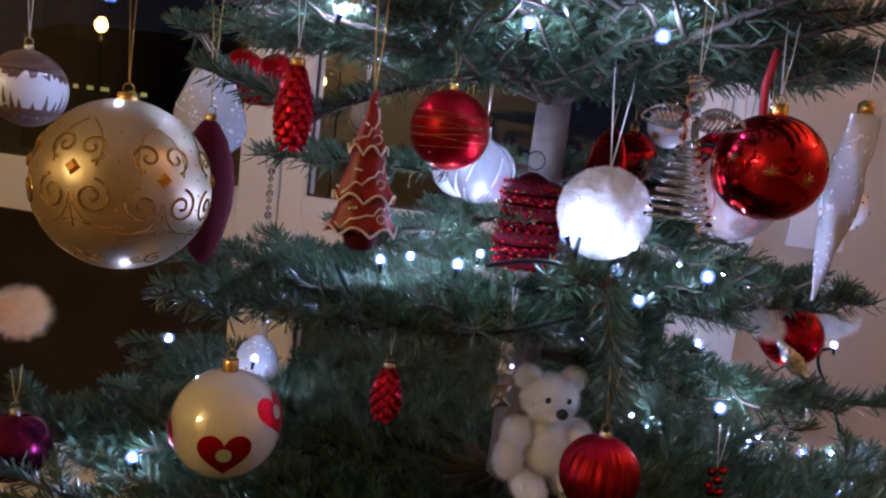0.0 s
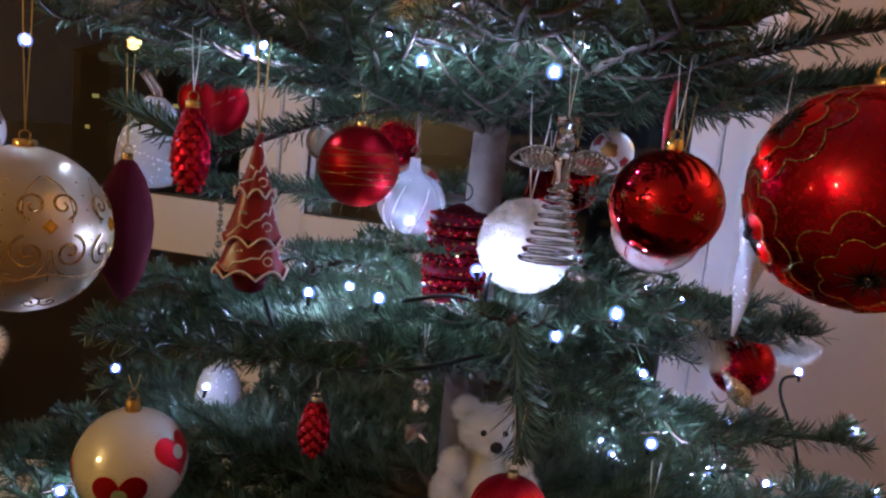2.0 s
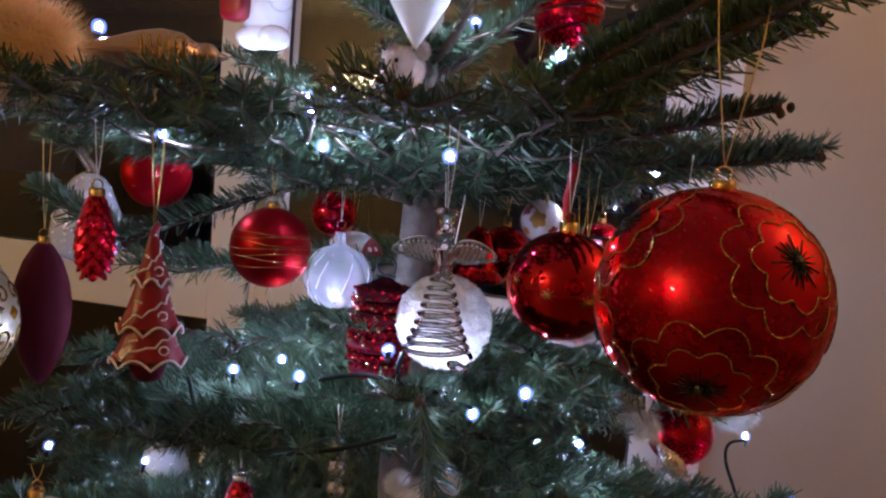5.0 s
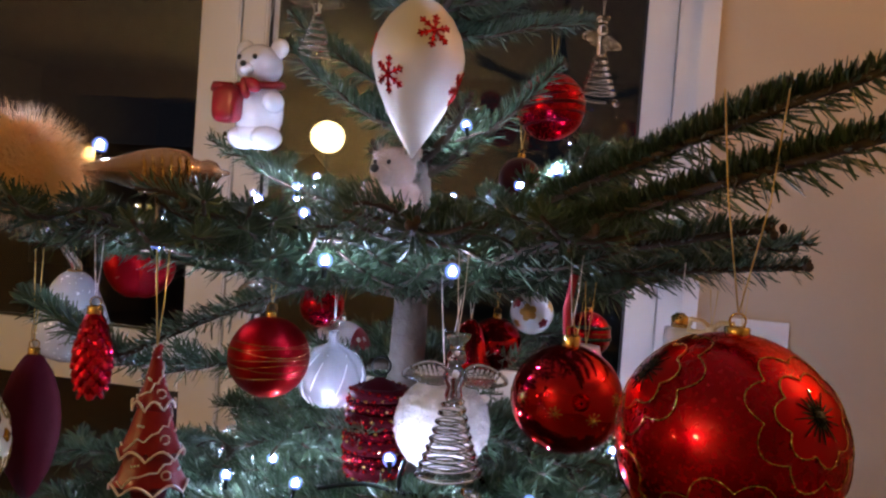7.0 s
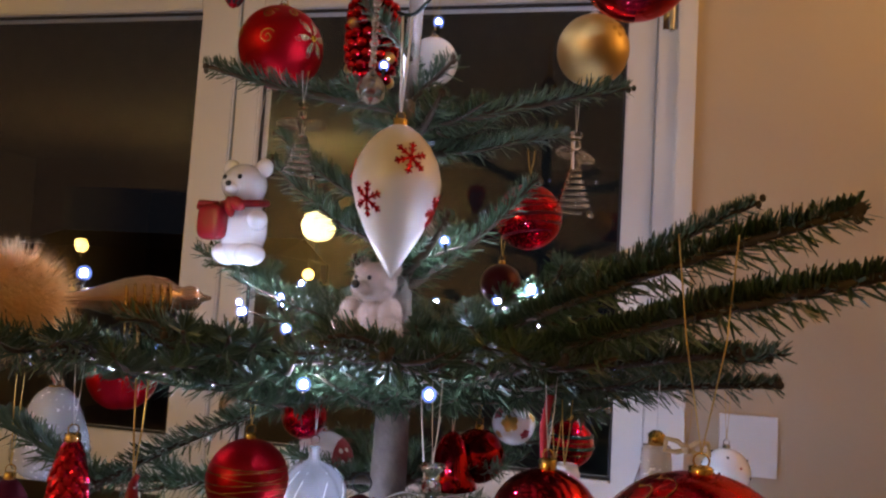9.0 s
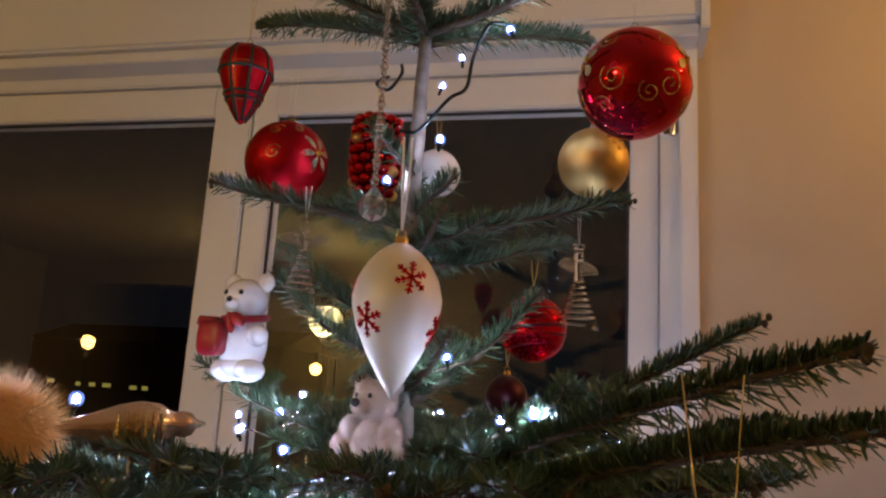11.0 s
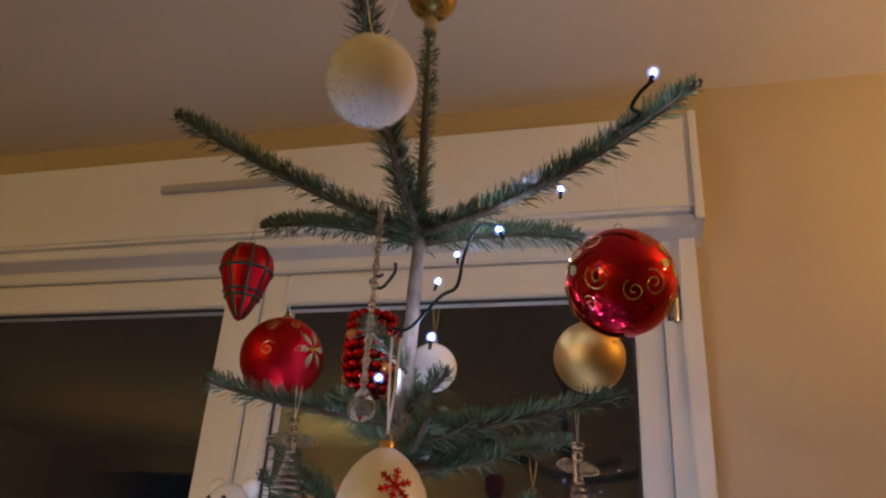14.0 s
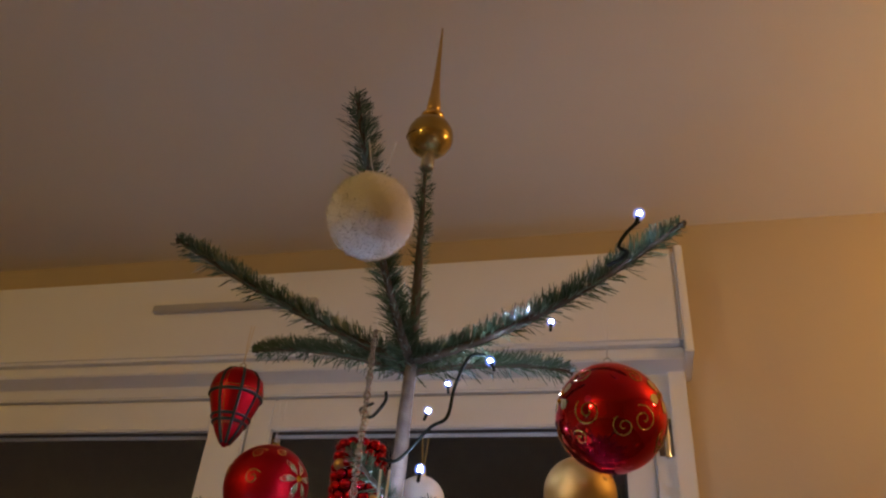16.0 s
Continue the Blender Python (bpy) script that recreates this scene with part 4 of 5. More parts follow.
def toy_bear(name, place, s, mats, label, sitting=True, hair=0.0016, turn=None, lean=0.0):
    """A small bear in one mesh: body, head, ears, snout and limbs joined."""
    m = Mesh()
    E = lambda x, y, z, a, b, c, slot=0, rx=0, ry=0: m.ball(pose(x * s, y * s, z * s, rx, ry) @ Matrix.Diagonal((a * s, b * s, c * s, 1)), slot, 20, 12)
    blobs = [((0, 0, 0.30), (0.24, 0.21, 0.29)), ((0, -0.03, 0.74), (0.22, 0.20, 0.195)), ((-0.19, 0.0, 0.900), (0.095, 0.055, 0.092)), ((0.19, 0.0, 0.900), (0.095, 0.055, 0.092)), ((0, -0.20, 0.68), (0.095, 0.115, 0.085) if sitting else (0.078, 0.065, 0.060))]
    if sitting:
        blobs += [((-0.25, -0.07, 0.44), (0.11, 0.12, 0.15)), ((-0.31, -0.12, 0.27), (0.11, 0.12, 0.16)), ((0.25, -0.07, 0.44), (0.11, 0.12, 0.15)), ((0.31, -0.12, 0.27), (0.11, 0.12, 0.16)), ((-0.17, -0.25, 0.10), (0.12, 0.24, 0.115)), ((0.17, -0.25, 0.10), (0.12, 0.24, 0.115))]
    else:
        blobs[0] = ((0, 0, 0.32), (0.235, 0.20, 0.30))
        blobs += [((0, -0.01, 0.12), (0.22, 0.18, 0.13)), ((0.23, -0.10, 0.40), (0.085, 0.12, 0.10)), ((-0.22, -0.10, 0.42), (0.085, 0.12, 0.10)), ((-0.13, -0.04, 0.09), (0.135, 0.16, 0.11)), ((0.13, -0.04, 0.09), (0.135, 0.16, 0.11))]
    for c, d in blobs:
        E(*c, *d)
        if hair:
            m.fur(ellipsoid_fur([q * s for q in c], *[q * s for q in d]), int(4200 * (d[0] / 0.2)), hair, 0.0002, FUR, droop=0.25)
    k = 1.0 if sitting else 0.62
    E(0, -0.315 if sitting else -0.262, 0.715, 0.050 * k, 0.034 * k, 0.044 * k, 1)
    for h in (-1, 1):
        E(h * 0.085, -0.212, 0.785, 0.024, 0.018, 0.024, 1)
    if not sitting:
        m.tube([(0.205 * s * math.cos(a), (0.19 * math.sin(a) - 0.01) * s, (0.565 + 0.03 * math.sin(a)) * s) for a in (2 * math.pi * k / 24 for k in range(24))], 0.035 * s, 8, 2, closed=True)
        E(0.10, -0.24, 0.53, 0.10, 0.04, 0.06, 2, 0, 25)
        E(0.03, -0.25, 0.50, 0.05, 0.035, 0.10, 2, 0, -15)
        m.ball(pose(-0.17 * s, -0.23 * s, 0.36 * s) @ Matrix.Diagonal((0.145 * s, 0.08 * s, 0.165 * s, 1)), 2, 24, 14, 0.55)
        m.tube([(-0.34 * s, -0.22 * s, 0.50 * s), (-0.3 * s, -0.26 * s, 0.53 * s), (-0.12 * s, -0.24 * s, 0.52 * s)], 0.035 * s, 8, 2)
    ob = new(name, m.data(name, mats))
    turn = math.degrees(math.atan2(0.14 - place[0], -(0.04 - place[1]))) if turn is None else turn
    ob.matrix_world = pose(*place, 0, lean, turn)
    return tagged(ob, label, "bear ornament", "toy bears on the tree")


# ---- the row of baubles below the main whorl ----
R = 0.0595
root, _ = bauble("bauble", (-0.301, 0.477, 1.0545), R, CHAMPAGNE, "large champagne matt bauble with gold glitter scrolls and amber gems", height=0.15, cap_r=0.0075)
sc = Mesh()
for az, el in ((-42, 6), (14, 2), (68, 0), (-100, 4), (130, 0), (-158, 0)):
    for h in (-1, 1):
        sc.tube(spiral(R, az + h * 13, el - 9, 0.20, 1.6, 1.4 if h > 0 else 1.75, -h), 0.0011, 5)
        sc.tube(spiral(R, az + h * 10, el + 22, 0.17, 1.4, -1.4 if h > 0 else -1.75, h), 0.0011, 5)
        sc.tube([around(R, az, el, 0.12 + 0.62 * q, -1.57 + h * (0.10 + 0.75 * q * q)) for q in (0, 0.25, 0.5, 0.75, 1)], 0.0006, 5)
        sc.tube([around(R, az, el, 0.30 + 0.45 * q, 1.57 + h * (0.95 - 0.9 * q)) for q in (0, 0.25, 0.5, 0.75, 1)], 0.0006, 5)
    sc.tube([on(R, az, el - 14), on(R, az, el - 30)], 0.0008, 5)
    for h in (-0.4, 0.4):
        sc.tube([around(R, az, el, 0.42, -1.57), around(R, az, el, 0.52, -1.57 + h)], 0.0007, 5)
    for q in range(9):
        sc.ball(Matrix.Translation(on(R, az + 28, -40 + q * 10)) @ Matrix.Diagonal((0.0007, 0.0007, 0.0007, 1)), seg=6, rings=4)
    for h in (-1, 1):
        sc.tube(spiral(R, az + h * 9, -50, 0.13, 1.3, 1.57, h), 0.0007, 5)
part("scrollwork", sc, GOLD_GLIT, root, "gold glitter scrolls")
for az, el in ((-42, 14), (14, 10), (68, 8), (-100, 12)):
    q = on(R, az, el)
    g = Mesh().lathe([(0.0052, -0.001), (0.0052, 0.0006), (0.0030, 0.0022)], 4, m=Matrix.Translation(q) @ q.to_track_quat("Z", "Y").to_matrix().to_4x4())
    part("gem", g, AMBER, root, "square amber gem", smooth=False)

root, _ = bauble("village_bauble", (-0.489, 0.603, 1.112), 0.034, WHITE_GLAZE, "white glass bauble with a brown painted snowy village", cap_mat=SILVER, thread=WHITE_THREAD, height=0.09)
VR = 0.0343
vil = Mesh().lathe([(VR * math.cos(e), VR * math.sin(e)) for e in (radians(d) for d in (26, 38, 50, 64, 78, 86))], 40)
part("painted_sky", vil, BROWN, root, "brown painted upper band")
part("painted_ground", Mesh().lathe([(VR * math.cos(e), VR * math.sin(e)) for e in (radians(d) for d in (-84, -70, -55, -40, -30))], 40), BROWN, root, "brown painted ground")
for k in range(24):
    az, hgt = k * 15 + 5 * math.sin(k), 14 + 22 * ((k * 0.618) % 1)
    part("painted_tree", Mesh().add([on(VR, az - 5, -32), on(VR, az + 5, -32), on(VR + 0.0002, az + 2, -32 + hgt * 0.5), on(VR, az, -32 + hgt), on(VR + 0.0002, az - 2, -32 + hgt * 0.5)], [(0, 1, 2, 3, 4)]), BROWN, root)
    part("painted_roof", Mesh().add([on(VR, az - 8, 28), on(VR, az + 8, 28), on(VR + 0.0003, az + 4, 18 - 5 * math.sin(k * 2.1)), on(VR + 0.0003, az - 5, 15 + 4 * math.sin(k * 1.3))], [(0, 1, 2, 3)]), BROWN, root)

# frosted two-lobed glass, and the dark red drop before it
root = thing("frosted_glass_bell", (-0.379, 0.730, 1.076), "frosted white glass bell with glitter dots and clear handle", "bell ornament", "baubles on the tree")
bell_prof = [(0.004, -0.0095), (0.016, -0.0080), (0.026, -0.0040), (0.0335, 0.0025), (0.0370, 0.0115), (0.0375, 0.0200), (0.0358, 0.0320), (0.0320, 0.0440), (0.0272, 0.0560), (0.0235, 0.0650), (0.0205, 0.0720), (0.0150, 0.0790), (0.0085, 0.0835), (0.004, 0.0850)]
part("bell", Mesh().lathe([(max(0.002, r - 0.002), z - 0.0015) for r, z in reversed(bell_prof)] + bell_prof, 44), FROST, root)
d = Mesh()
for k in range(46):
    a, z = k * 2.399, 0.006 + 0.066 * ((k * 0.618) % 1)
    r = float(np.interp(z, [b for _, b in bell_prof], [q for q, _ in bell_prof]))
    d.ball(pose(r * math.cos(a), r * math.sin(a), z) @ Matrix.Diagonal((0.001, 0.001, 0.001, 1)), seg=6, rings=4)
part("glitter_dots", d, SPARK, root)
part("handle", Mesh().tube([(0.002, 0, 0.080), (0.001, 0, 0.090), (-0.006, 0, 0.100), (-0.012, 0, 0.108), (-0.017, 0, 0.112), (-0.020, 0, 0.108)], 0.0062, 12, taper=0.0035), CLEAR, root, "curved clear glass handle")
part("collar", Mesh().lathe([(0.0072, 0.080), (0.0082, 0.082), (0.0072, 0.085)], 20), GOLD, root, "thin gold collar")
hanger(root, 0.105, 0.045, GOLD_THREAD, 0.006, 0.0006)
root = thing("drop_bauble", (-0.294, 0.578, 1.047), "dark red matt drop bauble pointed at both ends", "bauble", "baubles on the tree")
part("globe", Mesh().lathe([(0.0012, -0.064), (0.008, -0.056), (0.0165, -0.038), (0.0220, -0.014), (0.0230, 0.004), (0.0205, 0.024), (0.0150, 0.042), (0.0080, 0.054), (0.004, 0.058)], 48, wave=lambda a, z: 1 + 0.012 * math.cos(8 * a)), RED_DARK, root)
hanger(root, cap(root, 0.056, 0.0045, GOLD, 0.006), 0.075, GOLD_THREAD, 0.003)
# red heart-shaped glass
root = thing("heart_bauble", (-0.385, 0.850, 1.150), "translucent red glass heart with a line of glitter dots", "bauble", "baubles on the tree")
ht = Mesh()
for h in (-1, 1):
    ht.ball(pose(h * 0.0135, 0, 0.004, 0, h * 30, 0) @ Matrix.Diagonal((0.0250, 0.021, 0.034, 1)))
part("globe", ht, RED_MATT, root)
part("glitter_line", Mesh().tube([(-0.025 + 0.006 * k, -0.0185, -0.004 + 0.003 * k) for k in range(9)], 0.0006, 5), SILVER_GLIT, root)
hanger(root, 0.026, 0.06, GOLD_THREAD)

pine_cone((-0.199, 0.524, 1.122), 0.027, 0.063, RED_GLIT, "red glittering glass pine cone with a gold cap", GOLD, 0.045)

# felt tree: three scalloped tiers with piping, dots and loops
root = thing("felt_tree", (-0.132, 0.500, 1.030), "red felt christmas tree ornament with pale pink piping", "tree ornament")
for z0, z1, r0, r1, seed in ((0.010, 0.046, 0.0248, 0.0130, 0.3), (0.032, 0.074, 0.0212, 0.0085, 1.2), (0.064, 0.104, 0.0135, 0.0026, 2.2)):
    rows = []
    body, pipe, dots = Mesh(), Mesh(), Mesh()
    for j in range(9):
        q = j / 8
        row = []
        for i in range(48):
            a = 2 * math.pi * i / 48
            rad = (r0 + (r1 - r0) * q ** (0.8 if z1 < 0.1 else 0.62))
            z = z0 + (z1 - z0) * q + (1 - q) ** 2 * 0.0068 * abs(math.cos(3.5 * a + seed))
            p = Vector((rad * math.cos(a), rad * 0.62 * math.sin(a), z))
            row.append(p)
        rows.append(row)
    body.grid(rows)
    pipe.tube([p * 1.02 for p in rows[0]], 0.0009, 6, closed=True)
    pipe.tube([rows[1 + k // 2][(28 + 2 * k) % 48] * 1.03 for k in range(12)], 0.0007, 5)
    pipe.tube([rows[2][40] * 1.03 + Vector((0.003 * math.cos(a), 0, 0.003 * math.sin(a))) for a in (k * 0.5 for k in range(13))], 0.0006, 5)
    for k in range(16):
        dots.ball(Matrix.Translation(rows[1 + (k * 3) % 7][(24 + k * 7) % 48] * 1.02) @ Matrix.Diagonal((0.0009, 0.0009, 0.0009, 1)), seg=6, rings=4)
    if z1 > 0.1:
        body.tube([(0, 0, 0.100), (0.001, 0, 0.106), (0.003, 0, 0.109)], 0.0032, 8, taper=0.0018)
    part("tier", body, RED_FLAT, root)
    part("piping", pipe, PIPING, root, "pale pink piping and loops")
    part("beads", dots, SPARK, root, "small silver beads")
part("stem", Mesh().lathe([(0.006, 0.000), (0.010, 0.002), (0.013, 0.013)], 20), RED_DARK, root, "dark red stem")
hanger(root, 0.108, 0.065, GOLD_THREAD, 0.004, 0.0006)

# matt red bauble with fine gold lines
root, _ = bauble("bauble", (-0.099, 0.604, 1.119), 0.0322, RED_MATT, "matt red bauble with fine gold glitter lines", height=0.04)
for el, tilt in ((17, 3), (11, -4), (2, 2), (-7, 4), (-11, -3), (-24, 2), (24, -2)):
    ln = Mesh().tube([on(0.0323, a, el + tilt * math.sin(radians(a * 2 + 40))) for a in range(0, 360, 6)], 0.00032, 4, closed=True)
    part("gold_line", ln, GOLD_GLIT, root, "fine gold glitter line")
bauble("bauble", (-0.283, 0.946, 1.125), 0.0225, SMOKE, "small smoky silver glass bauble", cap_mat=SILVER, thread=WHITE_THREAD, height=0.07)
bauble("bauble", (-0.150, 0.845, 1.136), 0.0255, RED_SATIN, "small satin red bauble behind the others", height=0.05)
root, _ = bauble("polka_bauble", (-0.137, 0.878, 1.080), 0.036, WHITE_GLAZE, "white bauble with a red dotted side and red flake", cap_mat=SILVER, height=0.05)
pp = Mesh()
patch(pp, [around(0.0363, 70, 0, 0.95, 2 * math.pi * k / 40) for k in range(40)], on(0.0363, 70, 0))
snowflake(pp, lambda a, e, q, phi: around(0.0364, a, e, q, phi), -30, 5, 0.4)
part("red_side", pp, RED_FLAT, root)
pd = Mesh()
for k in range(14):
    patch(pd, [around(0.0366, 40 + (k % 4) * 18, -30 + (k // 4) * 20, 0.08, 2 * math.pi * i / 12) for i in range(12)], around(0.0366, 40 + (k % 4) * 18, -30 + (k // 4) * 20, 0, 0), steps=1)
part("white_dots", pd, WHITE_GLAZE, root)

# clear ribbed glass with a light inside
root = thing("crystal_bauble", (-0.088, 0.720, 1.084), "clear ribbed glass bauble lit from inside by a fairy light", "bauble", "baubles on the tree")
shell = [(0.0008 + 0.0305 * math.cos(e), 0.0305 * math.sin(e)) for e in (math.pi * (j / 20 - 0.5) for j in range(19))] + [(0.0055, 0.032), (0.0048, 0.040), (0.0052, 0.043)]
ribbed = part("globe", Mesh().lathe(shell + [(max(0.0006, r - 0.0022), z - 0.0008) for r, z in reversed(shell)], 54, wave=lambda a, z: 1 + 0.06 * math.cos(8 * a + z * 75)), RIBBED, root)
ribbed.visible_shadow = False
part("hook", Mesh().tube([(0.004 * math.sin(a), 0, 0.046 + 0.004 - 0.004 * math.cos(a)) for a in (k * 0.45 for k in range(13))], 0.0006, 5), SILVER, root)
# tapering white tubes laid in spirals over the globe
for k in range(9):
    part("streak", Mesh().tube([on(0.0318, k * 40 + 38 * q + 9 * math.sin(k * 2.1), -52 + 100 * q) for q in (0, 0.2, 0.4, 0.6, 0.8, 1)], 0.0013, 5, taper=0.0004), SPARK, root, "white spiral streak on the glass")
led((-0.086, 0.712, 1.068), 20, 10)
hanger(root, 0.053, 0.06, WHITE_THREAD, 0.002, 0.0003)

# beehive of glitter rings
DARK_GLIT = glitter("dark_red_glitter", (0.16, 0.004, 0.014))
root = thing("beehive_bauble", (-0.037, 0.711, 1.000), "dark red glitter beehive bauble with gold specks in rings", "bauble", "baubles on the tree")
for k in range(7):
    m = Mesh()
    q = 0.0245 * (0.86 + 0.18 * math.sin(math.pi * (k + 0.6) / 7))
    m.tube([(q * math.cos(a), q * math.sin(a), 0.006 + 0.0118 * k) for a in (2 * math.pi * i / 36 for i in range(36))], 0.0058, 8, closed=True)
    part("ring", m, DARK_GLIT if k % 2 else RED_DARK, root, "dark red glitter ring")
    sp = Mesh()
    for i in range(44):
        a = 2 * math.pi * i / 44 + k
        sp.ball(pose((q + 0.005) * math.cos(a), (q + 0.005) * math.sin(a), 0.006 + 0.0118 * k + 0.0045 * math.sin(i * 3.3)) @ Matrix.Diagonal((0.0024, 0.0024, 0.0018, 1)), 0 if i % 4 == 0 else 1, 5, 4)
    part("specks", sp, [GOLD_GLIT, RED_GLIT], root)
part("core", Mesh().lathe([(0.012, 0.001), (0.021, 0.006), (0.022, 0.075), (0.012, 0.086), (0.004, 0.090)], 28), RED_DARK, root)
part("ring", Mesh().tube([(0.0085 * math.cos(a), 0, 0.101 + 0.0085 * math.sin(a)) for a in (2 * math.pi * k / 24 for k in range(24))], 0.0009, 6, closed=True), BLACK, root, "dark wire ring")

plush_ball("fluffy_ball", (0.031, 0.675, 1.064), 0.0395, COTTON, "white cotton wool ball lit by a fairy light", 0.0026, 7000, 0.13, 0.11)
led((0.004, 0.612, 1.047), 60, 200)
cable([(-0.06, 0.63, 1.010), (-0.02, 0.622, 1.022), (0.012, 0.615, 1.022), (0.045, 0.62, 1.018), (0.07, 0.635, 1.005)])
cable([(0.013, 0.617, 1.022), (0.013, 0.612, 1.035), (0.014, 0.620, 1.046)])

glass_angel((0.074, 0.493, 1.074), 0.094, "clear drawn glass angel with spiral skirt", 0.05)

root, _ = bauble("bauble", (0.138, 0.576, 1.119), 0.0388, RED_SHINY, "shiny red mirror bauble with small gold stars", height=0.05, squash=0.97, cap_r=0.0062, thread=WHITE_THREAD, cap_h=0.0075)
st = Mesh()
for az, el in ((-48, 6), (-8, -4), (30, -8), (60, 10), (-80, 0)):
    for k in range(4):
        a = math.pi * k / 4
        st.tube([around(0.0389, az, el, 0.13, a), around(0.0389, az, el, 0.0, 0), around(0.0389, az, el, 0.13, a + math.pi)], 0.0004, 4)
part("stars", st, GOLD_GLIT, root, "thin gold stars")
part("ribbon", Mesh().tube([(-0.004, 0.03, 0.03), (-0.006, 0.03, 0.06), (-0.002, 0.03, 0.085)], 0.003, 6), RED_THREAD, root, "red ribbon")

# the large red bauble with flowers
PETAL_OUT = material("deep_red_petal", (0.40, 0.002, 0.014), 0.27, 1.0, 0.12, 400, Coat_Weight=0.35, Coat_Roughness=0.02, Specular_Tint=EDGE)
PETAL_IN = material("bright_red_petal", (0.52, 0.004, 0.016), 0.30, 1.0, 0.12, 400, Coat_Weight=0.35, Coat_Roughness=0.03, Specular_Tint=EDGE)
R = 0.0515
root, _ = bauble("flower_bauble", (0.2200, 0.418, 1.1405), R, RED_SATIN, "large satin red bauble with gold-edged flowers and black stamens", height=0.105, spread=0.014, cap_r=0.0056, seg=80, cap_h=0.0036)
for az, el in ((50, 27), (7, -38), (-62, 38), (-75, -25), (120, 0), (180, 30), (-140, -10), (110, -55)):
    lines, inner, outer, stam = Mesh(), Mesh(), Mesh(), Mesh()
    o = scallop(R + 0.0004, az, el, 0.62, 8, 0.20)
    i_ = scallop(R + 0.0008, az, el, 0.40, 7, 0.22, turn=0.5)
    lines.tube(o, 0.00032, 5, closed=True)
    lines.tube(i_, 0.00034, 5, closed=True)
    patch(outer, [p.normalized() * (R + 0.00012) for p in o], on(R + 0.00012, az, el))
    patch(inner, [p.normalized() * (R + 0.00028) for p in i_], on(R + 0.00028, az, el))
    for k in range(20):
        a = 2 * math.pi * k / 20
        stam.tube([around(R + 0.0008, az, el, 0.04, a), around(R + 0.0008, az, el, 0.20 + 0.05 * math.sin(k * 2.7), a)], 0.00055, 5, taper=0.0003)
    stam.ball(Matrix.Translation(on(R, az, el)) @ Matrix.Diagonal((0.003, 0.003, 0.003, 1)), seg=12, rings=8)
    part("petal", outer, PETAL_OUT, root, "deep red outer petals")
    part("petal", inner, PETAL_IN, root, "bright red inner petals")
    part("outline", lines, GOLD_GLIT, root, "gold glitter outline")
    part("stamen_star", stam, BLACK_GLIT, root, "black glitter stamens")

# frosted icicle
root = thing("icicle_bauble", (0.204, 0.655, 1.018), "frosted white glass icicle with a gold cap", "icicle ornament")
rows = []
for j in range(40):
    q = j / 39
    rad = 0.0008 + 0.0150 * math.sin(math.pi * min(1, q * 0.62 + 0.02)) ** 1.3 * (1 - 0.3 * q * q)
    rows.append([Vector((rad * (1 + 0.14 * math.cos(3 * a + 14 * q)) * math.cos(a) + 0.012 * q, rad * (1 + 0.14 * math.cos(3 * a + 14 * q)) * math.sin(a), 0.150 * q)) for a in (2 * math.pi * i / 24 for i in range(24))])
part("shaft", Mesh().grid(rows), FROST, root)
part("cap", Mesh().lathe([(0.006, 0.148), (0.0065, 0.158), (0.003, 0.161)], 20, m=pose(0.012, 0, 0)), GOLD, root, "gold cap")
part("thread", Mesh().tube([(0.012, 0, 0.16), (0.013, 0, 0.20)], 0.0004, 5), WHITE_THREAD, root)

# red bauble and the small bird with a white feather tail
bauble("bauble", (0.243, 0.850, 0.948), 0.033, RED_SATIN, "satin red bauble with a faint glitter swirl", height=0.03)


def bird(place, ell, turn, body_mat, tail_mat, tail_len, label, count, pitch=0.0, hair=0.30, slim=1.0):
    root = new("bird_ornament")
    root.matrix_world = pose(*place, 0, pitch, turn)
    tagged(root, label, "bird ornament", "clip-on glass birds")
    b = Mesh()
    prof = [(0.0012, -0.50), (0.045, -0.40), (0.085, -0.25), (0.150, -0.05), (0.175, 0.10), (0.150, 0.24), (0.100, 0.31), (0.085, 0.35), (0.098, 0.40), (0.080, 0.46), (0.035, 0.495), (0.012, 0.56)]
    b.lathe([(r * ell, z * ell) for r, z in prof], 28, m=Matrix.Rotation(math.pi / 2, 4, "Y"))
    part("body", b, body_mat, root)
    band = Mesh()
    for k in range(6):
        x, r = (-0.06 + 0.06 * k) * ell, (0.172 + 0.006 * math.sin(k * 0.8)) * ell
        band.tube([(x, r * math.sin(a), r * math.cos(a)) for a in (0.6 * math.pi * (i / 12 - 0.5) + math.pi * 0.6 for i in range(13))], 0.012 * ell, 5)
        band.tube([(x, -r * math.sin(a), r * math.cos(a)) for a in (0.6 * math.pi * (i / 12 - 0.5) + math.pi * 0.6 for i in range(13))], 0.012 * ell, 5)
    part("wing_bands", band, GOLD_GLIT, root, "gold glitter wing bands")
    part("clip", Mesh().tube([(0.05 * ell, 0, -0.15 * ell), (0.05 * ell, 0, -0.34 * ell), (0.0, 0, -0.38 * ell), (-0.2 * ell, 0, -0.36 * ell)], 0.02 * ell, 6), SILVER, root, "metal clip")
    t = Mesh()
    c = (-0.5 * ell - tail_len * 0.42, 0, 0.0)
    t.ball(Matrix.Translation(c) @ Matrix.Diagonal((tail_len * 0.42, tail_len * 0.20 * slim, tail_len * 0.30 * slim, 1)), seg=16, rings=10)
    t.fur(ellipsoid_fur(c, tail_len * 0.42, tail_len * 0.22 * slim, tail_len * 0.33 * slim), count, tail_len * hair, 0.00028, FUR, droop=0.0)
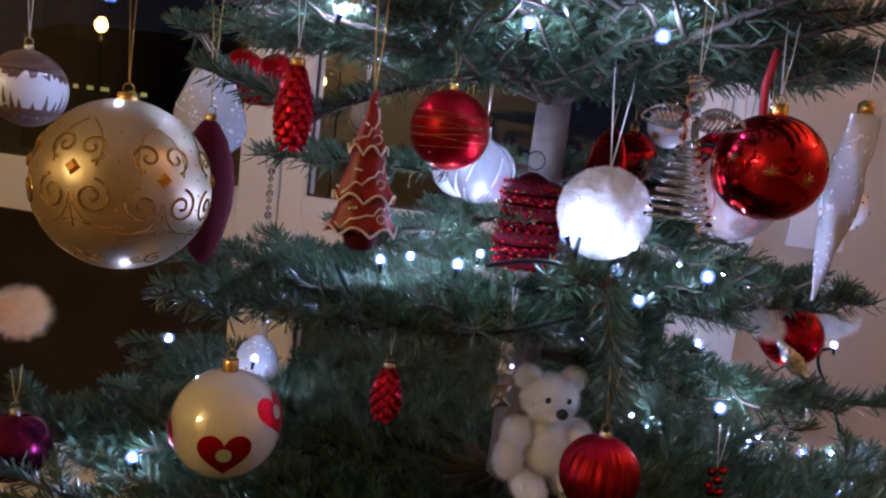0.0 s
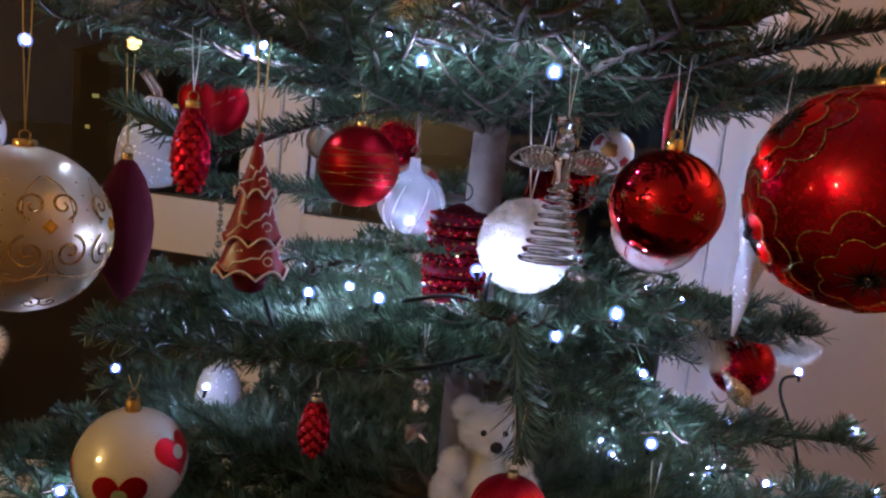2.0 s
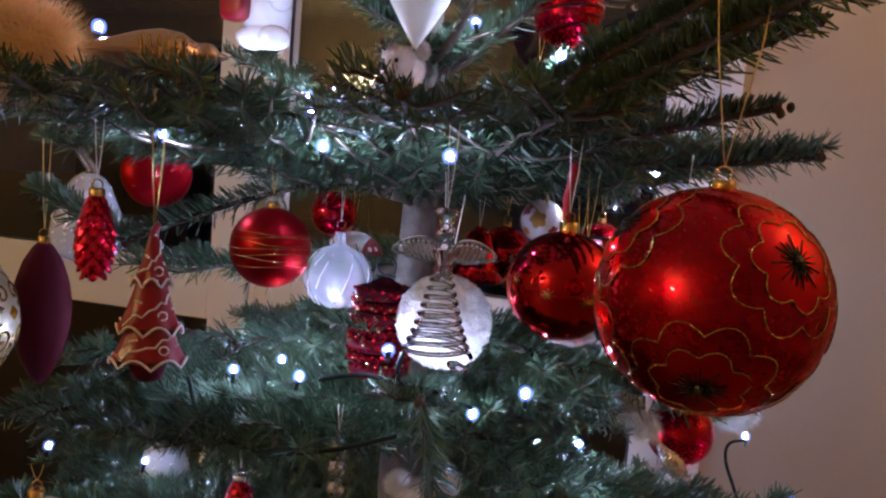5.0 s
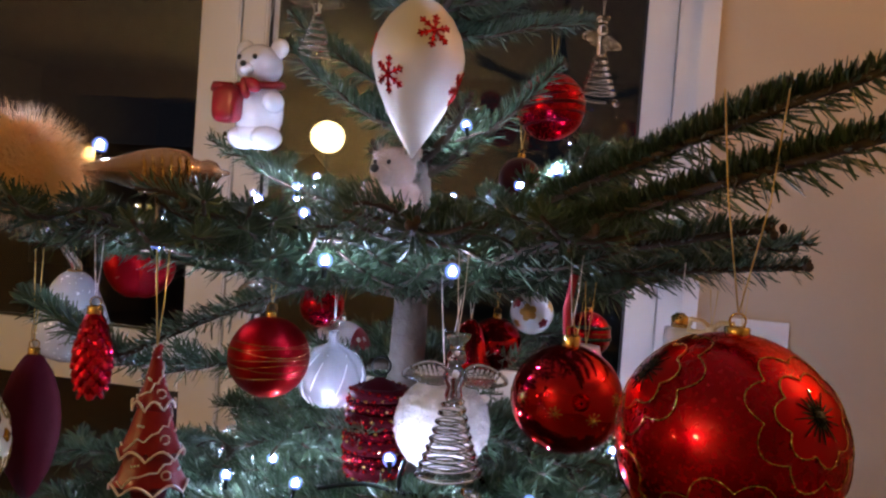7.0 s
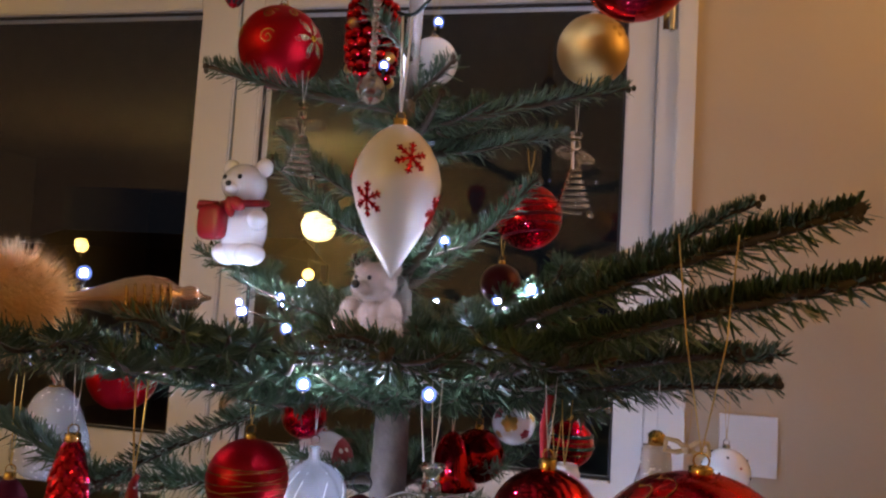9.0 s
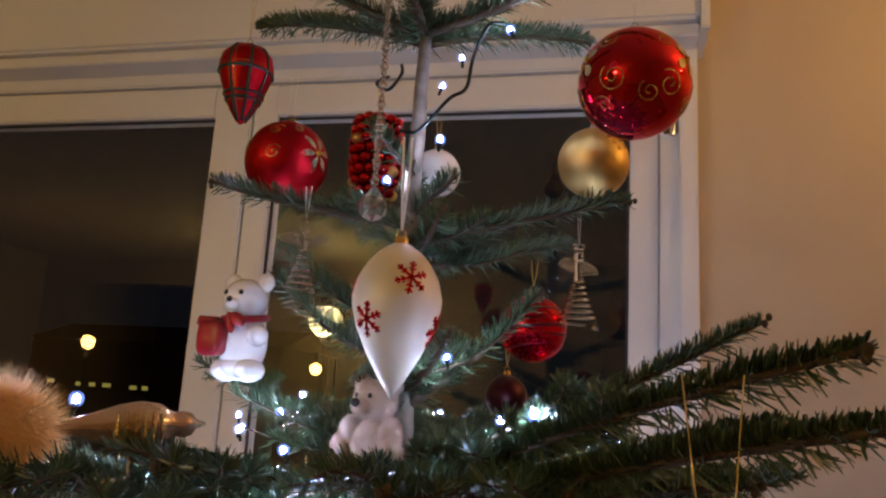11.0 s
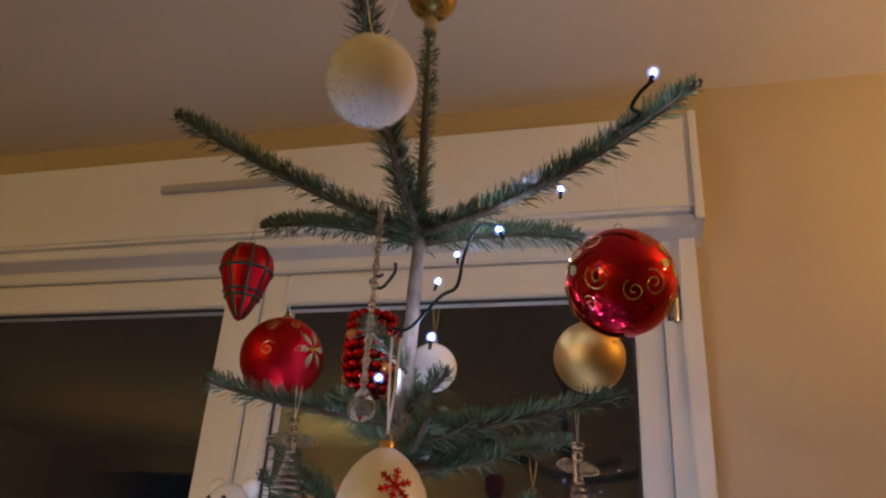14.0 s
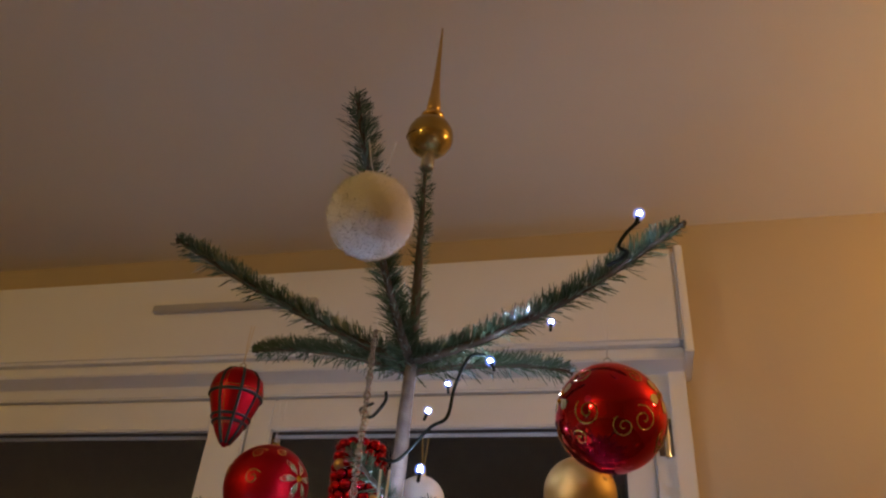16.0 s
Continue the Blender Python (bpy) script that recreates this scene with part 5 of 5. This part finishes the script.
    part("tail", t, tail_mat, root, "fluffy feather tail")
    return root


bird((0.234, 0.795, 0.936), 0.056, 0, SILVER_GLIT, WHITE_FUR, 0.074, "small silver glass bird with a white feather tail", 4500, 47, 0.13, 0.50)
bird((0.264, 0.905, 0.944), 0.040, 180, SILVER_GLIT, WHITE_FUR, 0.050, "small silver glass bird with a cream feather tail", 2500, 20, 0.15, 0.7)

# ---- lower baubles ----
R = 0.0408
SAGE = material("sage_green_paint", (0.42, 0.45, 0.32), 0.5, 0, 0.3, 300)
root, _ = bauble("bauble", (-0.220, 0.499, 0.886), R, PEARL, "pearl white bauble with red hearts and a gold cap", height=0.012, cap_r=0.0056, cap_h=0.0095)


def heart_ring(rad, az, el, size, n=48):
    out = []
    for i in range(n):
        t = 2 * math.pi * i / n
        x, y = 16 * math.sin(t) ** 3, 13 * math.cos(t) - 5 * math.cos(2 * t) - 2 * math.cos(3 * t) - math.cos(4 * t)
        out.append(around(rad, az, el, size * math.hypot(x, y) / 17, math.atan2(y, x)))
    return out


for az, el in ((-12, -11), (54, 22), (-100, -10), (150, -20)):
    hearts, dot2, mid = Mesh(), Mesh(), Mesh()
    patch(hearts, heart_ring(R + 0.0004, az, el, 0.50), on(R + 0.0004, az, el))
    patch(mid, [around(R + 0.0008, az, el, 0.13, 2 * math.pi * k / 20) for k in range(20)], on(R + 0.0008, az, el), steps=2)
    for p in heart_ring(R + 0.0003, az, el, 0.62, 40):
        dot2.ball(Matrix.Translation(p) @ Matrix.Diagonal((0.0004, 0.0004, 0.0004, 1)), seg=5, rings=3)
    part("heart", hearts, RED_SOFT, root, "red painted heart")
    part("heart_centre", mid, SAGE, root, "pale green floral centre")
    part("dotted_line", dot2, GOLD_GLIT, root)
pine_cone((-0.139, 0.650, 0.876), 0.029, 0.052, RED_GLIT, "small red glittering pine cone with a silver cap", SILVER, 0.045, 9, 8)
root = crystal_chain((-0.030, 0.606, 0.908), 3, 0.058, 0.014, "clear crystal bead chain with a square prism drop", 0.02)
pr = Mesh().lathe([(0.001, -0.0055), (0.0130, -0.0015), (0.0130, 0.0015), (0.001, 0.0055)], 4, m=pose(0, 0, 0, 90, 0, 14) @ Matrix.Rotation(radians(50), 4, "Z"))
part("prism", pr, BEAD, root, "square cut crystal prism", smooth=False)
toy_bear("teddy_bear", (0.004, 0.752, 0.772), 0.127, [WHITE_FUR, BLACK], "small white plush teddy bear sitting on a branch", hair=0.0050, turn=24)
bauble("bauble", (0.056, 0.576, 0.871), 0.0305, RED_MATT, "ribbed matt red bauble with a silver cap", cap_mat=SILVER, height=0.045, wave=lambda a, z: 1 + 0.022 * math.cos(22 * a), seg=132)
bauble("bauble", (-0.445, 0.550, 0.800), 0.031, PURPLE, "dark plum mirror bauble low on the tree", cap_mat=SILVER, height=0.03)

bird((-0.604, 0.648, 0.880), 0.08, 200, BROWN_GLASS, ORANGE_FUR, 0.052, "golden brown glass bird with an orange down tail", 3000)
# pale glass bell behind the lower left branches
root = thing("frosted_bell", (-0.371, 0.875, 0.777), "frosted white glass bell hanging among dark branches", "bell ornament")
part("bell", Mesh().lathe([(0.034, 0.0), (0.036, 0.002), (0.030, 0.014), (0.026, 0.034), (0.020, 0.048), (0.008, 0.056), (0.004, 0.060)], 32), FROST, root)
part("clapper", Mesh().ball(pose(0, 0, 0.001) @ Matrix.Diagonal((0.006, 0.006, 0.006, 1)), seg=12, rings=8), SILVER, root)
hanger(root, 0.058, 0.05, WHITE_THREAD)
crystal_chain((-0.338, 0.800, 0.985), 7, 0.060, 0.010, "thin clear crystal bead chain", 0.03)
root = thing("berry_cluster", (0.165, 0.70, 0.832), "tiny cluster of red glass berries on a wire", "berry ornament")
for k in range(7):
    part("berry", Mesh().ball(pose(0.005 * math.cos(k * 2.4), 0.005 * math.sin(k * 2.4), -0.004 * k + 0.012) @ Matrix.Diagonal((0.0042, 0.0042, 0.0042, 1)), seg=10, rings=7), RED_SHINY, root)
hanger(root, 0.014, 0.04, WHITE_THREAD)
# baubles behind the trunk
bauble("bauble", (0.050, 0.830, 1.114), 0.028, RED_SHINY, "shiny red mirror bauble beside the trunk", height=0.05)
root = thing("red_bell", (0.028, 0.80, 1.085), "shiny red glass bell beside the trunk", "bell ornament")
part("bell", Mesh().lathe([(0.026, 0.0), (0.028, 0.002), (0.022, 0.016), (0.018, 0.034), (0.012, 0.048), (0.004, 0.056)], 32), RED_SHINY, root)
hanger(root, 0.055, 0.05, WHITE_THREAD)
root, _ = bauble("bauble", (0.085, 0.835, 1.150), 0.0225, WHITE_GLAZE, "white glass bauble with gold and red painted marks", height=0.03)
for az, el, size, mt in ((-8, 6, 0.42, GOLD_SATIN), (38, -22, 0.26, RED_FLAT), (-52, 30, 0.34, RED_FLAT), (-46, -28, 0.22, GOLD_SATIN), (70, 24, 0.30, GOLD_SATIN)):
    mark = Mesh()
    patch(mark, scallop(0.0227, az, el, size, 5, 0.3, 40), on(0.0227, az, el), steps=3)
    part("painted_mark", mark, mt, root)
root, _ = bauble("bauble", (0.142, 0.884, 1.127), 0.0255, RED_SATIN, "red bauble with green and gold stripes", height=0.04)
for el, mt, w in ((22, GREEN_GLIT, 0.0022), (8, GOLD_GLIT, 0.0007), (-6, GREEN_GLIT, 0.0022), (-22, GOLD_GLIT, 0.0007)):
    part("stripe", Mesh().tube([on(0.0250, a, el) for a in range(0, 360, 8)], w, 6, closed=True), mt, root)
root, _ = bauble("bauble", (0.1370, 0.690, 1.092), 0.038, ROSE_GLASS, "pale rose glass bauble with thin red lines", cap_mat=SILVER, height=0.04)
part("red_lines", Mesh().tube([on(0.0412, 20 + 8 * math.sin(k), 50 - 9 * k) for k in range(11)], 0.0006, 5).tube([on(0.0412, -35 + 6 * math.cos(k), 50 - 9 * k) for k in range(11)], 0.0006, 5), RED_FLAT, root)
root, _ = bauble("bauble", (0.330, 1.06, 1.082), 0.030, WHITE_GLAZE, "white glass bauble with red and blue dots", cap_mat=SILVER, height=0.08)
dd = Mesh()
for k in range(24):
    dd.ball(Matrix.Translation(on(0.030, k * 137.5, -60 + 5 * k)) @ Matrix.Diagonal((0.0016, 0.0016, 0.0016, 1)), k % 2, 6, 4)
part("dots", dd, [RED_FLAT, TEAL], root)

root = thing("cream_cone", (0.147, 0.640, 1.128), "cream twisted wax cone hanging behind red baubles", "cone ornament")
rows = []
for j in range(24):
    f = j / 23
    rad = 0.0012 + 0.011 * f
    rows.append([Vector((rad * (1 + 0.16 * math.cos(2 * a + 22 * f)) * math.cos(a), rad * (1 + 0.16 * math.cos(2 * a + 22 * f)) * math.sin(a), 0.055 * f - 0.035)) for a in (2 * math.pi * i / 20 for i in range(20))])
part("cone", Mesh().grid(rows), CREAM, root)
hanger(root, 0.02, 0.05, GOLD_THREAD)
root = thing("cream_bow", (0.235, 0.620, 1.172), "small pale yellow fabric bow tied to a branch", "bow")
root.scale = (0.65, 0.65, 0.65)
for h in (-1, 1):
    part("loop", Mesh().tube([(0, 0, 0), (h * 0.010, -0.003, 0.008), (h * 0.022, 0, 0.009), (h * 0.024, 0.002, -0.004), (h * 0.010, 0.002, -0.005), (0, 0, 0)], 0.0030, 8), STRAW, root)
part("knot", Mesh().ball(Matrix.Diagonal((0.006, 0.005, 0.006, 1)), seg=12, rings=8), STRAW, root)
hanger(root, 0.004, 0.04, GOLD_THREAD)
bauble("bauble", (0.043, 0.990, 1.300), 0.026, DEEP_RED, "dark red matt bauble deep in the tree", height=0.04)
crystal_chain((0.178, 0.700, 1.173), 4, 0.035, 0.008, "short clear crystal bead pendant", 0.03)

# ---- middle of the tree ----
bird((-0.163, 0.526, 1.2565), 0.100, 41, BROWN_GLASS, ORANGE_FUR, 0.072, "golden brown glass bird with fluffy orange tail", 6000, -4)
toy_bear("glass_bear", (-0.189, 0.739, 1.297), 0.108, [WHITE_GLAZE, BLACK, RED_FLAT], "white glass bear with red scarf and bag", sitting=False, hair=0, turn=-12)
part_thread = Mesh().tube([(-0.186, 0.739, 1.402), (-0.184, 0.745, 1.44), (-0.182, 0.75, 1.475)], 0.0004, 5)
whole("hanging_thread", part_thread, WHITE_THREAD, Matrix(), "thin pale thread holding the glass bear", "thread")
root = thing("flake_drop", (-0.005, 0.648, 1.3565), "cream satin drop bauble with red glitter snowflakes", "bauble", "baubles on the tree")
prof = [(0.0008, -0.0700), (0.0045, -0.0640), (0.0125, -0.0520), (0.0230, -0.0340), (0.0325, -0.0130), (0.0375, 0.0050), (0.0380, 0.0140), (0.0345, 0.0290), (0.0270, 0.0430), (0.0180, 0.0530), (0.0095, 0.0590), (0.0072, 0.0600)]
part("globe", Mesh().lathe(prof, 56), CREAM, root)


def drop_surface(az, el, q, phi):
    """Places on the drop: el is the height in millimetres here, q in radians of its girth."""
    z = el * 0.001 + 0.036 * q * math.sin(phi)
    rad = float(np.interp(z, [b for _, b in prof], [a for a, _ in prof])) + 0.0004
    a = radians(az) + 0.036 * q * math.cos(phi) / max(rad, 0.01)
    return Vector((rad * math.sin(a), -rad * math.cos(a), z))


for az, el in ((20, 27), (-40, -8), (82, -12), (-100, 22), (150, 10), (200, -18)):
    m = Mesh()
    snowflake(m, drop_surface, az, el, 0.40, 0.0013)
    part("snowflake", m, RED_GLIT, root, "red glitter snowflake")
hanger(root, cap(root, 0.0585, 0.0062, GOLD, 0.007), 0.085, WHITE_THREAD, 0.004, 0.0011)
toy_bear("teddy_bear", (-0.046, 0.745, 1.212), 0.098, [BEIGE_FUR, BLACK], "small pale pink plush teddy bear on a branch", hair=0.0028, turn=-24)
RIPPLE = material("dark_red_ripple", (0.10, 0.004, 0.010), 0.3, 0.8)
root, _ = bauble("bauble", (0.082, 0.905, 1.376), 0.0385, RED_SATIN, "red bauble with slanting dark ripples", height=0.03, wave=lambda a, z: 1 + 0.02 * math.sin(230 * z + 2.0 * math.sin(a)))
part("glitter_bands", Mesh().tube([on(0.0392, a, 16 + 8 * math.sin(radians(a))) for a in range(0, 360, 6)], 0.0008, 5, closed=True).tube([on(0.0392, a, -14 + 8 * math.sin(radians(a))) for a in range(0, 360, 6)], 0.0008, 5, closed=True), RED_GLIT, root)
for el in (-34, -20, -4, 10, 26):
    part("ripple", Mesh().tube([on(0.0366, a, el + 9 * math.sin(radians(a + 20))) for a in range(0, 360, 6)], 0.0026, 6, closed=True), RIPPLE, root, "dark slanting ripple")
glass_angel((0.134, 0.872, 1.375), 0.092, "small clear glass angel with coiled skirt", 0.045, 7, turn=50)
glass_angel((-0.135, 0.740, 1.386), 0.076, "small clear glass angel with open wings", 0.035, 6)
root = crystal_chain((-0.050, 0.698, 1.464), 30, 0.205, 0.017, "long clear crystal bead chain ending in a faceted drop", 0.02)
part("drop", Mesh().lathe([(0.003, -0.014), (0.011, -0.010), (0.0145, -0.003), (0.012, 0.006), (0.006, 0.014), (0.0015, 0.020)], 10), BEAD, root, "faceted crystal drop", smooth=False)

# ---- crown of the tree ----
BERRY = [Mesh().ball(Matrix.Diagonal((0.0074, 0.0074, 0.0066, 1)), seg=12, rings=8).data("bead", mt) for mt in (RED_SHINY, GOLD_SATIN)]
root = thing("grape_cone", (-0.100, 0.840, 1.560), "red bead cluster cone bauble with gold glints", "bauble", "baubles on the tree")
for j in range(8):
    q = (j + 0.5) / 8
    rad = 0.0245 * (0.62 + 0.42 * math.sin(math.pi * (0.15 + 0.6 * q)))
    for i in range(11):
        a = 2 * math.pi * (i + 0.5 * (j % 2)) / 11
        ob = new("bead", BERRY[1 if (i * 7 + j * 3) % 19 == 0 else 0])
        ob.parent = root
        ob.location = (rad * math.cos(a), rad * math.sin(a), 0.098 * (q - 0.5))
part("core", Mesh().lathe([(0.010, -0.05), (0.018, -0.03), (0.020, 0.03), (0.012, 0.052), (0.006, 0.056)], 20), RED_DARK, root)
hanger(root, 0.054, 0.05, GOLD_THREAD)
R = 0.0495
root, _ = bauble("bauble", (-0.216, 0.850, 1.561), R, RED_SOFT, "satin red bauble with gold glitter flower and scrolls", height=0.05, thread=WHITE_THREAD)
g = Mesh()
for az, el, s in ((-20, 34, 0.2), (-18, -4, 0.2), (20, 40, 0.15), (-70, 10, 0.2)):
    g.tube(spiral(R, az, el, s, 1.4, 0.5), 0.0007, 5)
part("scrollwork", g, GOLD_GLIT, root, "gold glitter scrolls")
g = Mesh()
for k in range(6):
    a = math.pi * k / 3 + 0.2
    c = around(R + 0.0005, 48, 6, 0.24, a)
    patch(g, [around(R + 0.0005, 48, 6, 0.24 + 0.16 * math.cos(t), a + 0.30 * math.sin(t)) for t in (2 * math.pi * i / 18 for i in range(18))], c, steps=2)
    g.tube(spiral(R, 48 + 24 * math.cos(a), 6 + 24 * math.sin(a), 0.10, 1.2, a), 0.0007, 5)
part("flower", g, PALE_GLIT, root, "pale gold glitter flower")
part("gem", Mesh().ball(Matrix.Translation(on(R, 48, 6)) @ Matrix.Diagonal((0.004, 0.004, 0.004, 1)), seg=8, rings=6), AMBER, root, "amber gem", smooth=False)
bauble("bauble", (-0.050, 0.935, 1.572), 0.0305, CREAM, "plain white glass bauble behind the trunk", cap_mat=SILVER, height=0.04)
root, _ = bauble("bauble", (0.147, 0.905, 1.573), 0.0415, ROUGH_GOLD, "satin gold bauble with faint glitter relief", cap_mat=SILVER, height=0.04)
g = Mesh()
for k in range(5):
    g.tube(spiral(0.0416, 30 + 9 * k, 30 - 9 * (k % 3), 0.08, 1.2, k), 0.0005, 5)
part("relief", g, GOLD_GLIT, root)
R = 0.0515
root, _ = bauble("scroll_bauble", (0.189, 0.713, 1.585), R, RED_SHINY, "large shiny red bauble with gold scrolls, leaves and gems", height=0.075, thread=WHITE_THREAD, cap_mat=SILVER, cap_r=0.004, seg=80)
g, lf = Mesh(), Mesh()
for c in (-56, 66, 190, 130):
    for az, el, s, tr_, h in ((c + 30, 32, 0.22, 1.6, 1), (c + 38, -14, 0.26, 1.7, 1), (c - 24, -20, 0.25, 1.6, -1), (c + 20, -38, 0.15, 1.3, -1), (c - 30, 28, 0.18, 1.4, -1), (c - 46, -30, 0.2, 1.5, 1)):
        g.tube(spiral(R, az, el, s, tr_, 2.2, h), 0.0007, 5)
    for k in range(4):
        a = math.pi * k / 2 + 0.6
        q = around(R + 0.0005, c, 12, 0.20, a)
        patch(lf, [around(R + 0.0005, c, 12, 0.20 + 0.13 * math.cos(t), a + 0.40 * math.sin(t)) for t in (2 * math.pi * i / 18 for i in range(18))], q, steps=2)
part("scrollwork", g, GOLD_GLIT, root, "gold glitter scrolls")
part("leaves", lf, material("matt_gold_leaf", (0.42, 0.30, 0.12), 0.5, 0.6, 0.2, 500), root, "matt gold leaves")
for c in (-56, 66, 190):
    for h in (-3, 3):
        part("gem", Mesh().ball(Matrix.Translation(on(R, c + h, 12 + h)) @ Matrix.Diagonal((0.0026, 0.0026, 0.0026, 1)), seg=8, rings=6), AMBER, root, "amber gem", smooth=False)
root = thing("plaid_drop", (-0.268, 0.822, 1.650), "red tartan drop bauble with dark bands and gold lines", "bauble", "baubles on the tree", turn=10)
prof2 = [(0.0008, -0.050), (0.006, -0.046), (0.014, -0.034), (0.023, -0.014), (0.0305, 0.008), (0.033, 0.022), (0.030, 0.036), (0.021, 0.046), (0.010, 0.050), (0.006, 0.051)]
part("globe", Mesh().lathe(prof2, 48), RED_SOFT, root)
P2 = lambda z: float(np.interp(z, [b for _, b in prof2], [a for a, _ in prof2]))
for z, mt, w in ((-0.021, TARTAN, 0.0020), (-0.014, TARTAN, 0.0017), (0.014, TARTAN, 0.0022), (0.019, GOLD_GLIT, 0.0005), (-0.025, GOLD_GLIT, 0.0005)):
    part("band", Mesh().tube([((P2(z)) * math.cos(a), (P2(z)) * math.sin(a), z) for a in (2 * math.pi * k / 40 for k in range(40))], w, 6, closed=True), mt, root)
for a, mt, w in ((-1.9, TARTAN, 0.0022), (-1.7, GOLD_GLIT, 0.0005), (-1.1, TARTAN, 0.0020), (-2.6, GOLD_GLIT, 0.0005), (-0.4, TARTAN, 0.0020), (0.8, GREEN_GLIT, 0.0012), (2.4, GREEN_GLIT, 0.0012)):
    part("band", Mesh().tube([(P2(z) * math.cos(a), P2(z) * math.sin(a), z) for z in np.linspace(-0.046, 0.049, 20)], w, 6), mt, root)
hanger(root, cap(root, 0.050, 0.005, GOLD, 0.004), 0.055, GOLD_THREAD, 0.002)
plush_ball("plush_ball", (0.009, 0.490, 1.671), 0.0355, WHITE_FUR, "white short plush ball on the upright shoot", 0.0028, 6000, 0.05, 0.03)

root = thing("tree_topper", (-0.043, 0.79, 1.985), "gold glass tree topper with ball and spire", "tree topper", turn=0)
part("socket", Mesh().lathe([(0.0085, 0.0), (0.0095, 0.004), (0.009, 0.026), (0.007, 0.030)], 24), SMOKE, root, "pale glass socket")
part("ball", Mesh().lathe([(0.033 * math.cos(e), 0.060 + 0.033 * math.sin(e)) for e in (math.pi * (j / 24 - 0.5) * 0.98 for j in range(25))], 40), OLIVE_GOLD, root)
part("collar", Mesh().lathe([(0.010, 0.090), (0.0165, 0.096), (0.017, 0.100), (0.011, 0.106), (0.008, 0.110)], 28), GOLD, root)
part("spire", Mesh().lathe([(0.008, 0.108), (0.0105, 0.118), (0.0085, 0.135), (0.005, 0.175), (0.0032, 0.230), (0.0012, 0.295), (0.0003, 0.298)], 24), GOLD_SATIN, root)
gd = Mesh()
for k in range(60):
    a, q = k * 2.399, -0.9 + 1.8 * ((k * 0.618) % 1)
    r = 0.0332 * math.sqrt(1 - q * q)
    gd.ball(pose(r * math.cos(a), r * math.sin(a), 0.060 + 0.0332 * q) @ Matrix.Diagonal((0.0016, 0.0016, 0.0016, 1)), seg=6, rings=4)
part("glitter", gd, GOLD_GLIT, root)

# ---- cables ----
cable([(0.227, 0.607, 1.734), (0.215, 0.614, 1.727), (0.207, 0.620, 1.716), (0.214, 0.625, 1.712), (0.206, 0.632, 1.708), (0.196, 0.645, 1.712)])
cable([(0.067, 0.745, 1.668), (0.045, 0.742, 1.669), (0.031, 0.738, 1.633), (0.025, 0.738, 1.599), (0.007, 0.740, 1.588), (-0.023, 0.742, 1.556), (-0.045, 0.750, 1.560)])
cable([(-0.053, 0.765, 1.640), (-0.048, 0.750, 1.622), (-0.062, 0.752, 1.606), (-0.078, 0.760, 1.618), (-0.070, 0.775, 1.632)])
cable([(-0.23, 0.62, 1.222), (-0.15, 0.60, 1.238), (-0.07, 0.585, 1.222), (0.0, 0.60, 1.210)])
cable([(0.322, 0.962, 0.918), (0.303, 0.945, 0.916), (0.300, 0.930, 0.900), (0.312, 0.900, 0.870), (0.318, 0.860, 0.835)])
cable([(-0.20, 0.655, 0.985), (-0.16, 0.62, 0.958), (-0.10, 0.60, 0.952), (-0.04, 0.60, 0.962), (0.02, 0.60, 0.985)])

# ---- more fairy lights at random twig ends, added to brighten the tree's inside ----
taken = [o.matrix_world.translation.copy() for o in scene.objects if o.parent is None and o.get("category") not in (None, "fairy light", "cable", "christmas tree")]
lit = random.Random(3)
spots = [Vector(p) for p in RIMS]
lit.shuffle(spots)
made = [Vector(p) for p in LEDS]
for p in spots:
    if len(made) >= len(LEDS) + 34:
        break
    if p.z > 1.30 or (p.z < 1.12 and (p.x < 0.02 or p.y < 0.74)) or p.y < 0.55 or (p.x > 0.2 and (p.y < 0.78 or p.z > 1.1)) or min((p - q).length for q in made) < 0.055:
        continue
    if any((p - t).length < 0.09 or (abs(p.x - t.x) < 0.06 and abs(p.z - t.z) < 0.07 and p.y < t.y) for t in taken):
        continue
    made.append(p)
    led(p + Vector((0, -0.004, 0.004)), lit.uniform(-50, 50), lit.uniform(0, 360))

led((-0.150, 0.620, 1.222), 25, 60)
